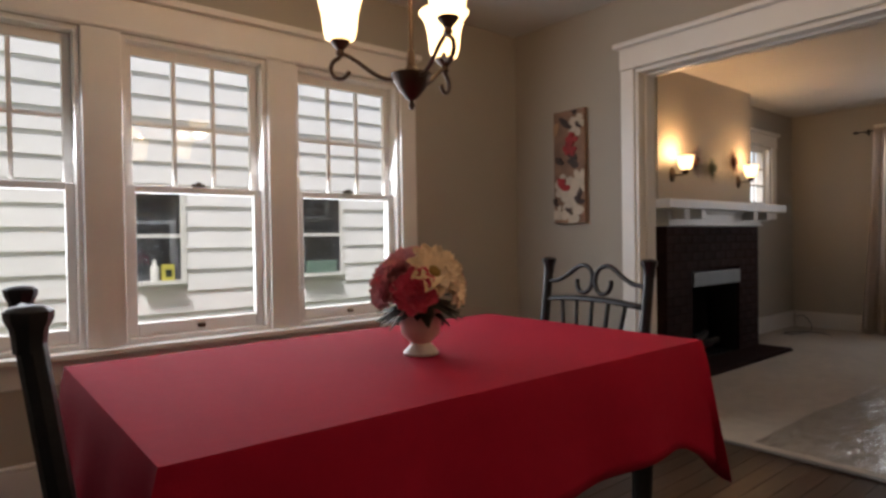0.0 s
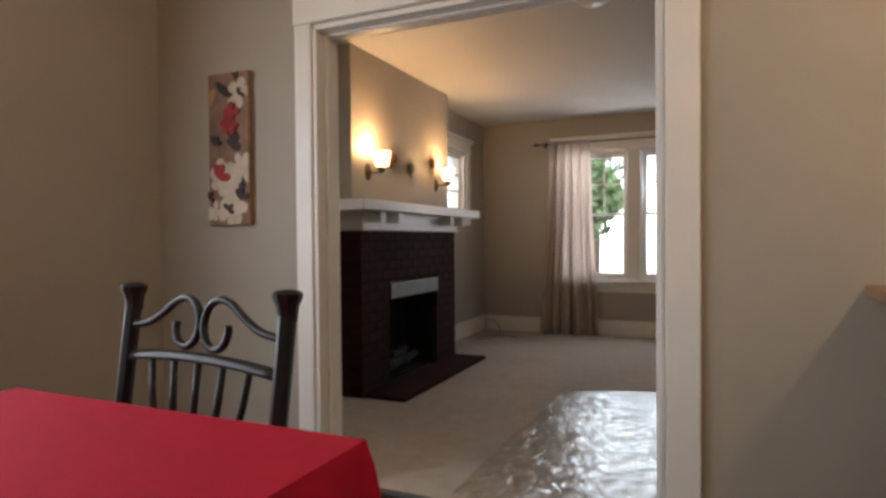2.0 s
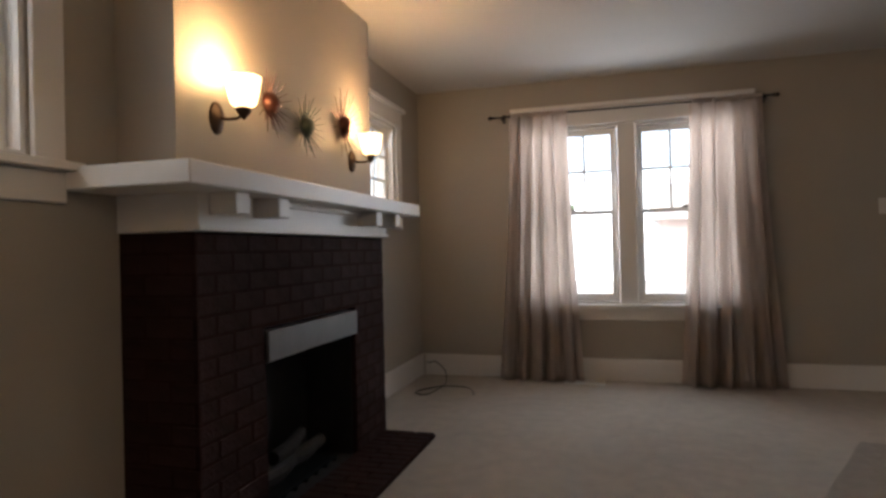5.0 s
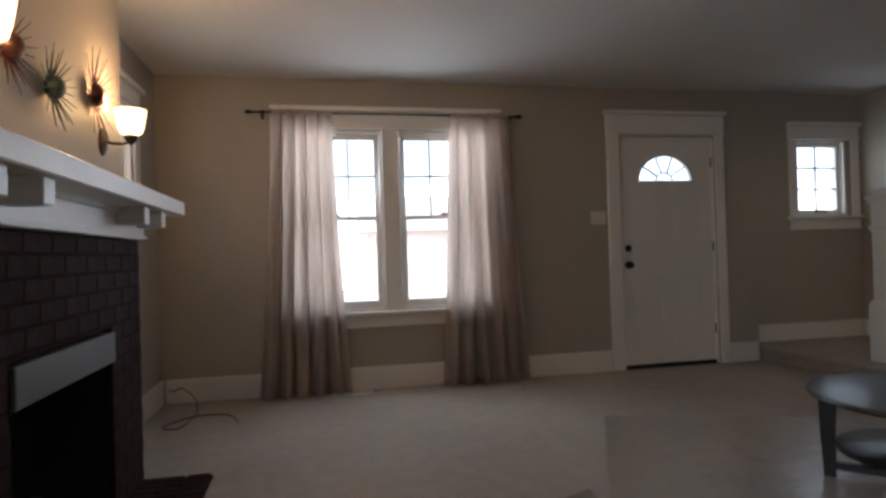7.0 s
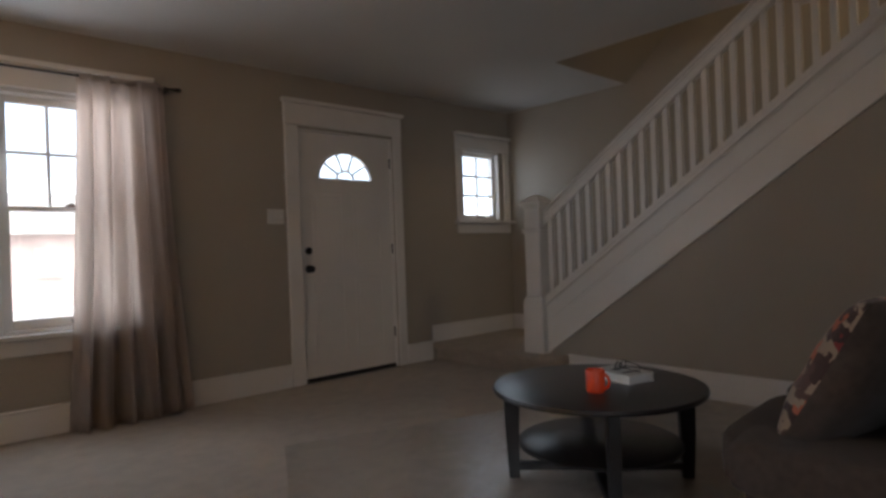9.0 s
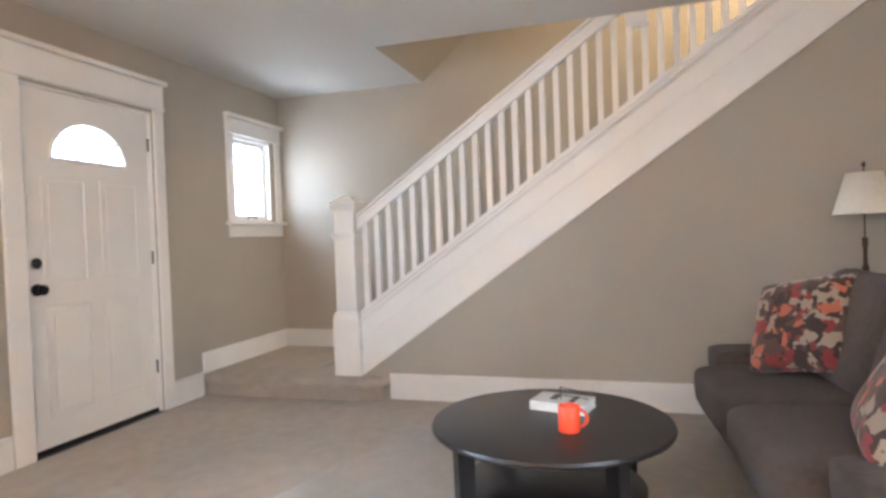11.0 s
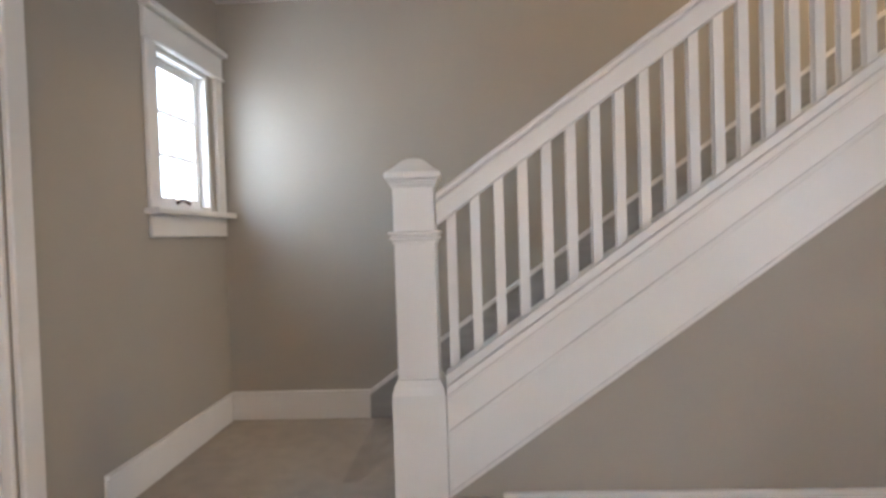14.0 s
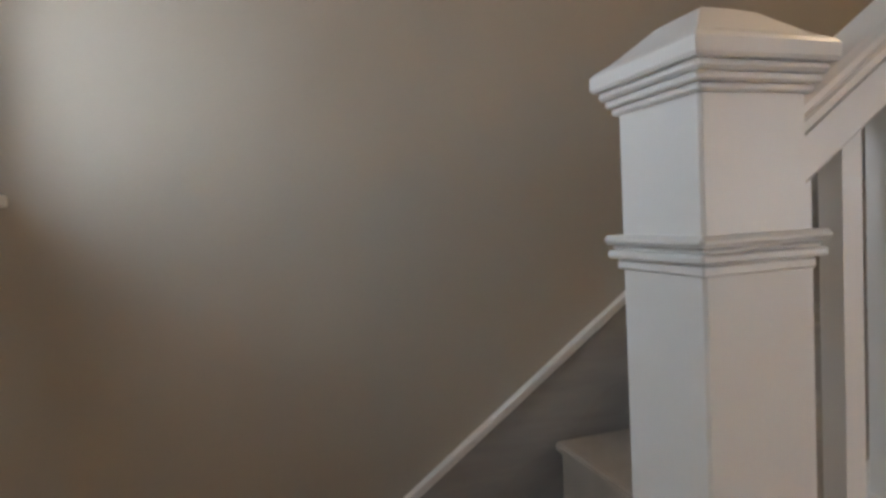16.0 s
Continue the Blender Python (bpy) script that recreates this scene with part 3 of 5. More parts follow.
# ---- front door ----
def front_door():
    ob = thing("door_1", "closed white panelled front door with a fan light", "door", kind="structure", m=FRONT_M)
    x0, x1, z0, z1, v0, v1 = 3.76, 4.67, 0.035, 2.048, 0.03, 0.074
    cx, fz, rx, rz = 4.207, 1.672, 0.272, 0.232
    bm = bmesh.new()
    bm_box(bm, x0, x1, v0, v1, z0, fz)
    n = 24
    arc, rim = [], []
    for i in range(n + 1):
        a = math.pi * i / n
        c, s = math.cos(a), math.sin(a)
        arc.append((cx + rx * c, fz + rz * s))
        k = min((x1 - cx) / c if c > 1e-6 else 9, (cx - x0) / -c if c < -1e-6 else 9, (z1 - fz) / s if s > 1e-6 else 9)
        rim.append((cx + k * c, fz + k * s))
    rows = [[bm.verts.new((p[0], v, p[1])) for p in q] for v in (v0, v1) for q in (arc, rim)]
    for i in range(n):
        for u, w in ((rows[0], rows[1]), (rows[2], rows[3]), (rows[0], rows[2]), (rows[1], rows[3])):
            bm.faces.new([u[i], u[i + 1], w[i + 1], w[i]])
    for cxx, czz in ((x1, z1), (x0, z1)):
        near = sorted(range(n + 1), key=lambda j: (rim[j][0] - cxx) ** 2 + (rim[j][1] - czz) ** 2)[:2]
        for u, v in ((rows[1], v0), (rows[3], v1)):
            c = bm.verts.new((cxx, v, czz))
            bm.faces.new([u[near[0]], u[near[1]], c])
    slab = part("slab", bm, WHITE, ob)
    for a, b in ((3.87, 4.165), (4.265, 4.56)):
        for lo, hi in ((0.95, 1.56), (0.20, 0.83)):
            w = 0.018
            part("panel", boxes((a, b, v0 - 0.007, v0 - 0.0005, lo, lo + w), (a, b, v0 - 0.007, v0 - 0.0005, hi - w, hi), (a, a + w, v0 - 0.007, v0 - 0.0005, lo + w, hi - w), (b - w, b, v0 - 0.007, v0 - 0.0005, lo + w, hi - w),
                               (a + 0.045, b - 0.045, v0 - 0.005, v0 - 0.0005, lo + 0.045, hi - 0.045), bevel=0.002), WHITE, slab)
    fan = part("fan_frame", tube([(cx + (rx - 0.004) * math.cos(math.pi * i / 24), v0 - 0.004, fz + (rz - 0.004) * math.sin(math.pi * i / 24)) for i in range(25)], 0.011, 6), WHITE, ob, "white moulded rim of the fan light")
    part("fan_sill", boxes((cx - rx - 0.01, cx + rx + 0.01, v0 - 0.014, v0 - 0.001, fz - 0.02, fz + 0.004), bevel=0.003), WHITE, ob)
    for k in range(1, 5):
        a = math.pi * k / 5
        part("spoke", tube([(cx + 0.08 * math.cos(a), v0 + 0.01, fz + 0.07 * math.sin(a)), (cx + rx * math.cos(a), v0 + 0.01, fz + rz * math.sin(a))], 0.010, 6), WHITE, fan)
    part("hub_arc", tube([(cx + 0.085 * math.cos(math.pi * i / 10), v0 + 0.01, fz + 0.075 * math.sin(math.pi * i / 10)) for i in range(11)], 0.010, 6), WHITE, fan)
    p = part("pane", prism([(cx + rx * math.cos(math.pi * i / 24), fz + rz * math.sin(math.pi * i / 24)) for i in range(25)], "y", v0 + 0.018, v0 + 0.022), GLASS, fan)
    p.visible_shadow = False
    for name, z, r in (("knob", 0.925, 0.03), ("deadbolt", 1.072, 0.027)):
        bm = lathe(((r + 0.004, 0), (r + 0.004, 0.006), (0.011, 0.009), (0.011, 0.03), (r * 0.75, 0.036), (r, 0.05), (r * 0.85, 0.06), (r * 0.3, 0.064)) if name == "knob" else ((r + 0.003, 0), (r + 0.003, 0.012), (r * 0.8, 0.02), (0.01, 0.021)), seg=18)
        bm.transform(Matrix.Translation((3.822, v0 - 0.0005, z)) @ Matrix.Rotation(radians(90), 4, "X"))
        part(name, bm, IRON, ob, "black metal " + name, smooth=True)
    for z in (1.84, 1.07, 0.32):
        part("hinge", boxes((4.665, 4.688, 0.012, 0.0295, z - 0.045, z + 0.045), bevel=0.004), STEEL, ob, "steel butt hinge")
    part("sweep", boxes((x0, x1, 0.022, 0.08, 0.008, 0.034)), BLACKPLASTIC, ob, "dark weather sweep under the door")
    part("doorstep", boxes((3.758, 4.672, -0.01, 0.148, 0.0045, 0.0075)), BLACKPLASTIC, ob)


front_door()


# ---- stairs ----
SLOPE = 0.70


def slope(z, y, at=3.475):
    """Height at y on a line of the stair's pitch that is at z over the foot."""
    return z + SLOPE * (at - y)


setting("wall_under_stair", prism([(0.15, 0.004), (3.46, 0.004), (3.46, 0.20), (0.15, slope(0.20, 0.15, 3.46))], "x", 5.256, 5.33), PAINT, "greige painted wall under the stairs", "wall")
stairs = thing("staircase", "carpeted stairs with white painted stringer and wall skirt", "staircase", kind="structure")
foot = [(5.09, 4.72), (5.085, 3.62), (5.10, 3.45), (5.13, 3.36), (5.18, 3.30), (5.25, 3.28), (5.40, 3.28), (6.27, 3.28), (6.27, 4.735), (5.09, 4.735)]
bm = bmesh.new()
rings = []
for out, z in ((0.046, 0.005), (0.044, 0.095), (0.02, 0.102), (0.004, 0.113), (0.0, 0.128), (0.003, 0.145), (0.015, 0.159), (0.04, 0.167)):
    ring = []
    for x, y in foot:
        ring.append(bm.verts.new((x + (out if x < 5.3 else 0), y + (out if y < 3.4 and x < 5.3 else 0), z)))
    rings.append(ring)
for a, b in zip(rings, rings[1:]):
    for k in range(len(foot)):
        bm.faces.new([a[k], a[(k + 1) % len(foot)], b[(k + 1) % len(foot)], b[k]])
bm.faces.new(rings[-1])
part("bottom_step", bm, CARPET, stairs, "beige carpeted bottom step with rounded nosing")
RUN, RISE = 0.265, 0.1855
for i in range(12):
    y1, z = 3.56 - i * RUN, 0.167 + (i + 1) * RISE
    part("step", boxes((5.345, 6.2575, y1 - RUN - 0.02, y1 + 0.018, z - 0.03, z), (5.345, 6.2575, y1 - RUN - 0.02, y1 - 0.004, z - RISE, z - 0.031), bevel=0.007, seg=2), CARPET, stairs)
part("stringer", prism([(3.478, 0.168), (3.478, slope(0.60, 3.478)), (0.16, slope(0.60, 0.16)), (0.16, slope(0.168, 0.16))], "x", 5.246, 5.34), WHITE, stairs, "wide white painted stringer board")
part("shoe_rail", prism([(3.478, slope(0.603, 3.478)), (3.478, slope(0.64, 3.478)), (0.16, slope(0.64, 0.16)), (0.16, slope(0.603, 0.16))], "x", 5.238, 5.348), WHITE, stairs)
for z0, z1, x in ((0.565, 0.598, 5.226), (0.548, 0.563, 5.236), (0.40, 0.425, 5.237), (0.168, 0.19, 5.238)):
    part("moulding", prism([(3.478, slope(z0, 3.478)), (3.478, slope(z1, 3.478)), (0.16, slope(z1, 0.16)), (0.16, slope(z0, 0.16))], "x", x, 5.2455, bevel=0.003), WHITE, stairs)
part("wall_skirt", prism([(3.95, 0.168), (3.95, 0.30), (0.16, 0.30 + SLOPE * 3.79), (0.16, -0.3 + SLOPE * 3.79), (3.28, 0.168)], "x", 6.258, 6.279), SHADOWBOARD, stairs, "white skirt board along the stair wall, shadow grey put into its colour")
part("skirt_cap", prism([(3.95, 0.302), (3.95, 0.327), (0.16, 0.327 + SLOPE * 3.79), (0.16, 0.302 + SLOPE * 3.79)], "x", 6.25, 6.279), WHITE, stairs)
bm = bmesh.new()
grid = []
for j in range(91):
    y = 3.92 - j * 0.036
    line = max(0.178, 0.385 + SLOPE * (3.56 - y))
    row = []
    for i in range(25):
        x = 5.37 + i * 0.0362
        sag = 0.035 * (1 + math.cos(2 * math.pi * (3.56 - y) / RUN)) * 0.5 if y < 3.5 else 0
        row.append(bm.verts.new((x, y, line - sag + 0.018 * max(0, noise.noise((x * 6, y * 6, 4.0))))))
    grid.append(row)
for a, b in zip(grid, grid[1:]):
    for i in range(24):
        bm.faces.new([a[i], a[i + 1], b[i + 1], b[i]])
stair_film = lone("stair_film", bm, FLATFILM, "clear rumpled plastic film laid over the stair carpet", "plastic film", smooth="all")
stair_film.visible_shadow = False
part("drop_post", boxes((5.245, 5.345, 1.48, 1.60, 2.405, 2.75), (5.238, 5.352, 1.473, 1.607, 2.42, 2.435), bevel=0.004), WHITE, stairs, "white end of the upper newel post")

rail = thing("stair_railing", "white painted railing with square balusters along the stairs", "railing", kind="structure")
hr = part("handrail", prism([(3.50, slope(1.225, 3.50)), (3.50, slope(1.315, 3.50)), (0.16, slope(1.315, 0.16)), (0.16, slope(1.225, 0.16))], "x", 5.262, 5.328, bevel=0.006), WHITE, rail)
part("rail_cap", prism([(3.50, slope(1.316, 3.50)), (3.50, slope(1.348, 3.50)), (0.16, slope(1.348, 0.16)), (0.16, slope(1.316, 0.16))], "x", 5.25, 5.34, bevel=0.009), WHITE, hr)
part("rail_fillet", prism([(3.50, slope(1.283, 3.50)), (3.50, slope(1.295, 3.50)), (0.16, slope(1.295, 0.16)), (0.16, slope(1.283, 0.16))], "x", 5.255, 5.335), WHITE, hr)
half = 0.0185
bal = mesh_of("baluster", prism([(half, slope(0.638, half, 0)), (half, slope(1.227, half, 0)), (-half, slope(1.227, -half, 0)), (-half, slope(0.638, -half, 0))], "x", -half, half), WHITE)
y = 3.443
while y > 0.25:
    piece("baluster", bal, rail, 5.295, y, SLOPE * (3.475 - y))
    y -= 0.0925


def newel_post():
    ob = thing("newel_post", "white painted square newel post with moulded cap", "newel post")
    cx, cy = 5.292, 3.58

    def ring(n, half, lo, hi, bevel=0.003):
        part(n, boxes((cx - half, cx + half, cy - half, cy + half, lo, hi), bevel=bevel), WHITE, ob)

    p = [(0.1, 0.168), (0.1, 0.575), (0.093, 0.605), (0.08, 0.63)]
    bm = bmesh.new()
    rows = [[bm.verts.new((cx + sx * r, cy + sy * r, z)) for sx, sy in ((-1, -1), (1, -1), (1, 1), (-1, 1))] for r, z in p]
    for a, b in zip(rows, rows[1:]):
        for k in range(4):
            bm.faces.new([a[k], a[(k + 1) % 4], b[(k + 1) % 4], b[k]])
    bm.faces.new(rows[0][::-1])
    bm.faces.new(rows[-1])
    part("plinth", bm, WHITE, ob)
    ring("shaft", 0.078, 0.632, 1.366, 0.004)
    ring("band", 0.084, 1.143, 1.157)
    ring("band", 0.093, 1.158, 1.169)
    ring("band", 0.088, 1.1695, 1.176)
    ring("band", 0.097, 1.177, 1.19, 0.005)
    ring("cap_moulding", 0.085, 1.352, 1.362)
    ring("cap_moulding", 0.091, 1.3625, 1.373)
    ring("cap_moulding", 0.097, 1.3735, 1.385, 0.004)
    cap = [(0.101, 1.3855), (0.104, 1.39), (0.104, 1.406), (0.099, 1.412), (0.082, 1.422), (0.060, 1.441), (0.042, 1.457), (0.022, 1.467), (0.004, 1.470)]
    bm = bmesh.new()
    rows = [[bm.verts.new((cx + sx * r, cy + sy * r, z)) for sx, sy in ((-1, -1), (1, -1), (1, 1), (-1, 1))] for r, z in cap]
    for a, b in zip(rows, rows[1:]):
        for k in range(4):
            bm.faces.new([a[k], a[(k + 1) % 4], b[(k + 1) % 4], b[k]])
    bm.faces.new(rows[0][::-1])
    bm.faces.new(rows[-1])
    part("cap", bm, WHITE, ob)


newel_post()


# ---- fireplace ----
FY = 2.22
BX = 0.27
chimney = setting("chimney_breast", boxes((LEFT + 0.001, 0.20, FY - 0.835, FY + 0.845, 1.386, H - 0.001)), PAINT, "greige painted chimney breast above the mantel", "wall")
fire = thing("fireplace", "dark brick fireplace with a raised firebox and steel hood", "fireplace")
for y0, y1, z0 in ((FY - 0.834, FY - 0.43, 0.005), (FY + 0.43, FY + 0.834, 0.005), (FY - 0.43, FY + 0.43, 0.80)):
    part("core", boxes((LEFT + 0.002, BX - 0.0025, y0, y1, z0, 1.178)), MORTAR, fire)
for d in ((LEFT + 0.002, LEFT + 0.02, FY - 0.43, FY + 0.43, 0.005, 0.80), (LEFT + 0.02, BX - 0.03, FY - 0.43, FY - 0.415, 0.005, 0.66), (LEFT + 0.02, BX - 0.03, FY + 0.415, FY + 0.43, 0.005, 0.66), (LEFT + 0.02, BX - 0.03, FY - 0.415, FY + 0.415, 0.66, 0.67), (LEFT + 0.021, BX - 0.005, FY - 0.414, FY + 0.414, 0.0055, 0.009)):
    part("firebox_lining", boxes(d), SOOT, fire)
part("hood", boxes((BX - 0.06, BX + 0.012, FY - 0.425, FY + 0.425, 0.66, 0.785), bevel=0.004), STEEL, fire, "dull grey steel hood over the firebox")
for k, (y, z, r, tilt) in enumerate(((-0.1, 0.09, 0.045, 0.1), (0.12, 0.10, 0.04, -0.15), (0.0, 0.17, 0.035, 0.3))):
    part("log", tube([(0.10 + tilt * 0.1, FY + y - 0.18, z + 0.01), (0.11, FY + y, z), (0.10 - tilt * 0.1, FY + y + 0.18, z + 0.02)], [r * 0.9, r, r * 0.8], 10), LOG, fire, "grey ceramic gas log")
part("grate", boxes((0.02, 0.20, FY - 0.30, FY + 0.30, 0.03, 0.042), *[(0.02, 0.20, FY - 0.3 + 0.1 * k, FY - 0.29 + 0.1 * k, 0.0092, 0.0295) for k in range(7)]), IRON, fire)

mantel = thing("mantel_shelf", "white painted mantel shelf on square brackets", "mantel")
part("shelf", boxes((LEFT + 0.001, 0.435, FY - 1.06, FY + 1.08, 1.312, 1.386), bevel=0.005), WHITE, mantel)
part("frieze", boxes((LEFT + 0.001, BX + 0.022, FY - 0.845, FY + 0.845, 1.181, 1.311), bevel=0.003), WHITE, mantel)
part("frieze_lip", boxes((BX + 0.0225, BX + 0.034, FY - 0.855, FY + 0.855, 1.181, 1.20), bevel=0.003), WHITE, mantel)
part("bed_moulding", boxes((BX + 0.0225, BX + 0.045, FY - 0.47, FY + 0.47, 1.288, 1.311), bevel=0.004), WHITE, mantel)
for y in (-0.755, -0.49, 0.47, 0.755):
    part("bracket", boxes((BX + 0.0225, 0.405, FY + y - 0.04, FY + y + 0.04, 1.235, 1.311), bevel=0.004), WHITE, mantel)
hearth = thing("hearth", "low dark brick hearth in front of the fireplace", "hearth")
part("bed", boxes((BX + 0.002, 0.59, FY - 0.81, FY + 0.80, 0.005, 0.022)), MORTAR, hearth)


def sconce(y):
    ob = thing("wall_sconce", "lit bronze wall sconce with a frosted glass shade", "sconce", "sconces over the mantel")
    x = 0.2005
    bm = lathe(((0.052, 0), (0.05, 0.008), (0.035, 0.018), (0.012, 0.024)), seg=20)
    bm.transform(Matrix.Translation((x, y, 1.610)) @ Matrix.Rotation(radians(90), 4, "Y") @ Matrix.Diagonal((1.2, 0.8, 1, 1)))
    part("backplate", bm, BRONZE, ob, smooth=True)
    arm = part("arm", tube([(x + 0.02, y, 1.610), (x + 0.05, y, 1.602), (x + 0.09, y, 1.602), (x + 0.115, y, 1.612), (x + 0.12, y, 1.630)], 0.006, 8), BRONZE, ob, smooth=True)
    part("cup", lathe(((0.004, -0.03), (0.010, -0.022), (0.026, -0.005), (0.030, 0.012), (0.024, 0.016)), (x + 0.12, y, 1.625), 18), BRONZE, arm, smooth=True)
    part("shade", lathe(((0.030, 0.0), (0.046, 0.012), (0.056, 0.05), (0.066, 0.11), (0.063, 0.11), (0.053, 0.05), (0.043, 0.015), (0.028, 0.004)), (x + 0.12, y, 1.642), 24), SHADE, ob, "glowing frosted glass shade", smooth="all")
    lamp("sconce_bulb", "POINT", Matrix.Translation((x + 0.115, y, 1.780)), 9.0, (1.0, 0.57, 0.24), size=0.035)


sconce(FY - 0.62)
sconce(FY + 0.57)


def sunburst(y, z, mat, r, spikes, reach):
    ob = thing("sunburst_ornament", "small metal sunburst wall ornament with thin spikes", "wall ornament", "sunbursts over the mantel")
    x = 0.2005
    bm = lathe(((r * 0.55, 0), (r * 0.95, 0.012), (r, 0.025), (r * 0.85, 0.045), (r * 0.5, 0.058), (r * 0.12, 0.062)), seg=22)
    bm.transform(Matrix.Translation((x, y, z)) @ Matrix.Rotation(radians(90), 4, "Y"))
    part("disc", bm, mat, ob, smooth=True)
    for k in range(spikes):
        a = 2 * math.pi * k / spikes
        l = reach * (1.0 if k % 2 else 0.72)
        part("spike", tube([(x + 0.02, y + r * 0.8 * math.cos(a), z + r * 0.8 * math.sin(a)), (x + 0.045, y + (r + l) * math.cos(a), z + (r + l) * math.sin(a))], [0.0035, 0.0012], 5), mat, ob)


sunburst(FY - 0.285, 1.74, COPPER, 0.046, 22, 0.10)
sunburst(FY + 0.022, 1.70, VERDIGRIS, 0.044, 24, 0.11)
sunburst(FY + 0.44, 1.785, COPPER, 0.05, 28, 0.15)


# ---- living room things ----
def curtain(name, u0, u1, low0, low1, seed, label):
    """A hanging panel with folds, from the rod to the floor; it spreads towards the hem."""
    rng = random.Random(seed)
    ob = thing(name, label, "curtain", "curtains at the front window")
    bm = bmesh.new()
    nu, nz, top = 120, 34, 2.216
    ph = [rng.uniform(0, 6.3) for _ in range(4)]
    rows = []
    for j in range(nz + 1):
        s = j / nz
        z = top - s * (top - 0.012)
        a, b = u0 + (low0 - u0) * s ** 1.6, u1 + (low1 - u1) * s ** 1.6
        row = []
        for i in range(nu + 1):
            q = i / nu
            amp = 0.012 + 0.028 * min(1, s * 2.5)
            fold = amp * (math.sin(q * 6.3 * 5.2 + ph[0] + 0.7 * s) + 0.55 * math.sin(q * 6.3 * 8.7 + ph[1] - 1.1 * s) + 0.35 * math.sin(q * 6.3 * 2.1 + ph[2] + 2 * s))
            row.append(bm.verts.new((a + (b - a) * q + 0.012 * math.sin(q * 33 + ph[3] + s), FRONT - 0.105 + fold - 0.02 * s ** 6 * rng.random(), z + (0.006 * math.sin(q * 40) if j == nz else 0))))
        rows.append(row)
    for r, t in zip(rows, rows[1:]):
        for i in range(nu):
            bm.faces.new([r[i], r[i + 1], t[i + 1], t[i]])
    c = part("panel", bm, CURTAIN, ob, smooth="all")
    so = c.modifiers.new("thick", "SOLIDIFY")
    so.thickness = 0.002
    part("heading", boxes((u0 + 0.005, u1 - 0.005, FRONT - 0.122, FRONT - 0.088, 2.18, 2.212), bevel=0.006), CURTAIN, ob)


curtain("curtain", 0.80, 1.27, 0.68, 1.36, 3, "translucent taupe linen curtain hanging to the floor")
curtain("curtain", 2.20, 2.70, 2.10, 2.82, 8, "translucent taupe linen curtain hanging to the floor")
rod = thing("curtain_rod", "thin dark metal curtain rod with end knobs", "curtain rod")
part("pole", tube([(0.665, FRONT - 0.105, 2.195), (2.76, FRONT - 0.105, 2.195)], 0.007, 10), IRON, rod)
for x, s in ((0.665, -1), (2.76, 1)):
    bm = lathe(((0.008, 0), (0.014, 0.008), (0.010, 0.02), (0.018, 0.035), (0.010, 0.05), (0.003, 0.056)), seg=12)
    bm.transform(Matrix.Translation((x, FRONT - 0.105, 2.195)) @ Matrix.Rotation(radians(90 * s), 4, "Y"))
    part("finial", bm, IRON, rod, smooth=True)
for x in (0.73, 2.72):
    part("rod_bracket", boxes((x - 0.008, x + 0.008, FRONT - 0.105, FRONT - 0.001, 2.179, 2.187), (x - 0.012, x + 0.012, FRONT - 0.006, FRONT - 0.001, 2.165, 2.235)), IRON, rod)

puck = thing("smoke_detector", "round white plastic detector on the ceiling", "smoke detector")
part("base", lathe(((0.095, 0.0), (0.095, -0.014), (0.088, -0.018)), (1.88, 1.30, H - 0.001), 28), PLATE, puck, smooth=True)
part("cover", lathe(((0.082, -0.0185), (0.08, -0.034), (0.06, -0.044), (0.02, -0.047), (0.004, -0.0475)), (1.88, 1.30, H - 0.001), 28), PLATE, puck, smooth=True)

vent = thing("floor_register", "white metal floor register at the wall", "floor vent")
part("plate", boxes((1.20, 1.52, FRONT - 0.19, FRONT - 0.04, 0.005, 0.012), bevel=0.002), PLATE, vent)
for k in range(9):
    part("slat", boxes((1.225 + 0.031 * k, 1.24 + 0.031 * k, FRONT - 0.175, FRONT - 0.055, 0.0125, 0.018)), PLATE, vent)

switch = thing("light_switch", "white three-gang light switch plate", "light switch")
part("plate", boxes((3.46, 3.60, FRONT - 0.008, FRONT - 0.0005, 1.29, 1.405), bevel=0.002), PLATE, switch)
for x in (3.487, 3.53, 3.573):
    part("toggle", boxes((x - 0.005, x + 0.005, FRONT - 0.02, FRONT - 0.0085, 1.338, 1.358), bevel=0.002), PLATE, switch)

cord = thing("loose_cable", "loose black cable coiled on the carpet", "cable")
knots = [Vector(p) for p in ((0.02, 4.66, 0.13), (0.075, 4.53, 0.14), (0.15, 4.48, 0.165), (0.235, 4.47, 0.09), (0.26, 4.40, 0.012), (0.265, 4.24, 0.011), (0.23, 3.99, 0.011), (0.14, 4.00, 0.011), (0.13, 4.08, 0.011), (0.26, 4.22, 0.020), (0.42, 4.28, 0.011), (0.52, 4.20, 0.011), (0.585, 4.02, 0.011))]
pts = []
for i in range(len(knots) - 1):
    p0, p1, p2, p3 = knots[max(0, i - 1)], knots[i], knots[i + 1], knots[min(len(knots) - 1, i + 2)]
    for k in range(8):
        t = k / 8
        q = 0.5 * (2 * p1 + (p2 - p0) * t + (2 * p0 - 5 * p1 + 4 * p2 - p3) * t * t + (3 * p1 - p0 - 3 * p2 + p3) * t ** 3)
        pts.append((q.x, q.y, max(0.0105, q.z)))
part("wire", tube(pts, 0.0045, 6), BLACKPLASTIC, cord, smooth="all")


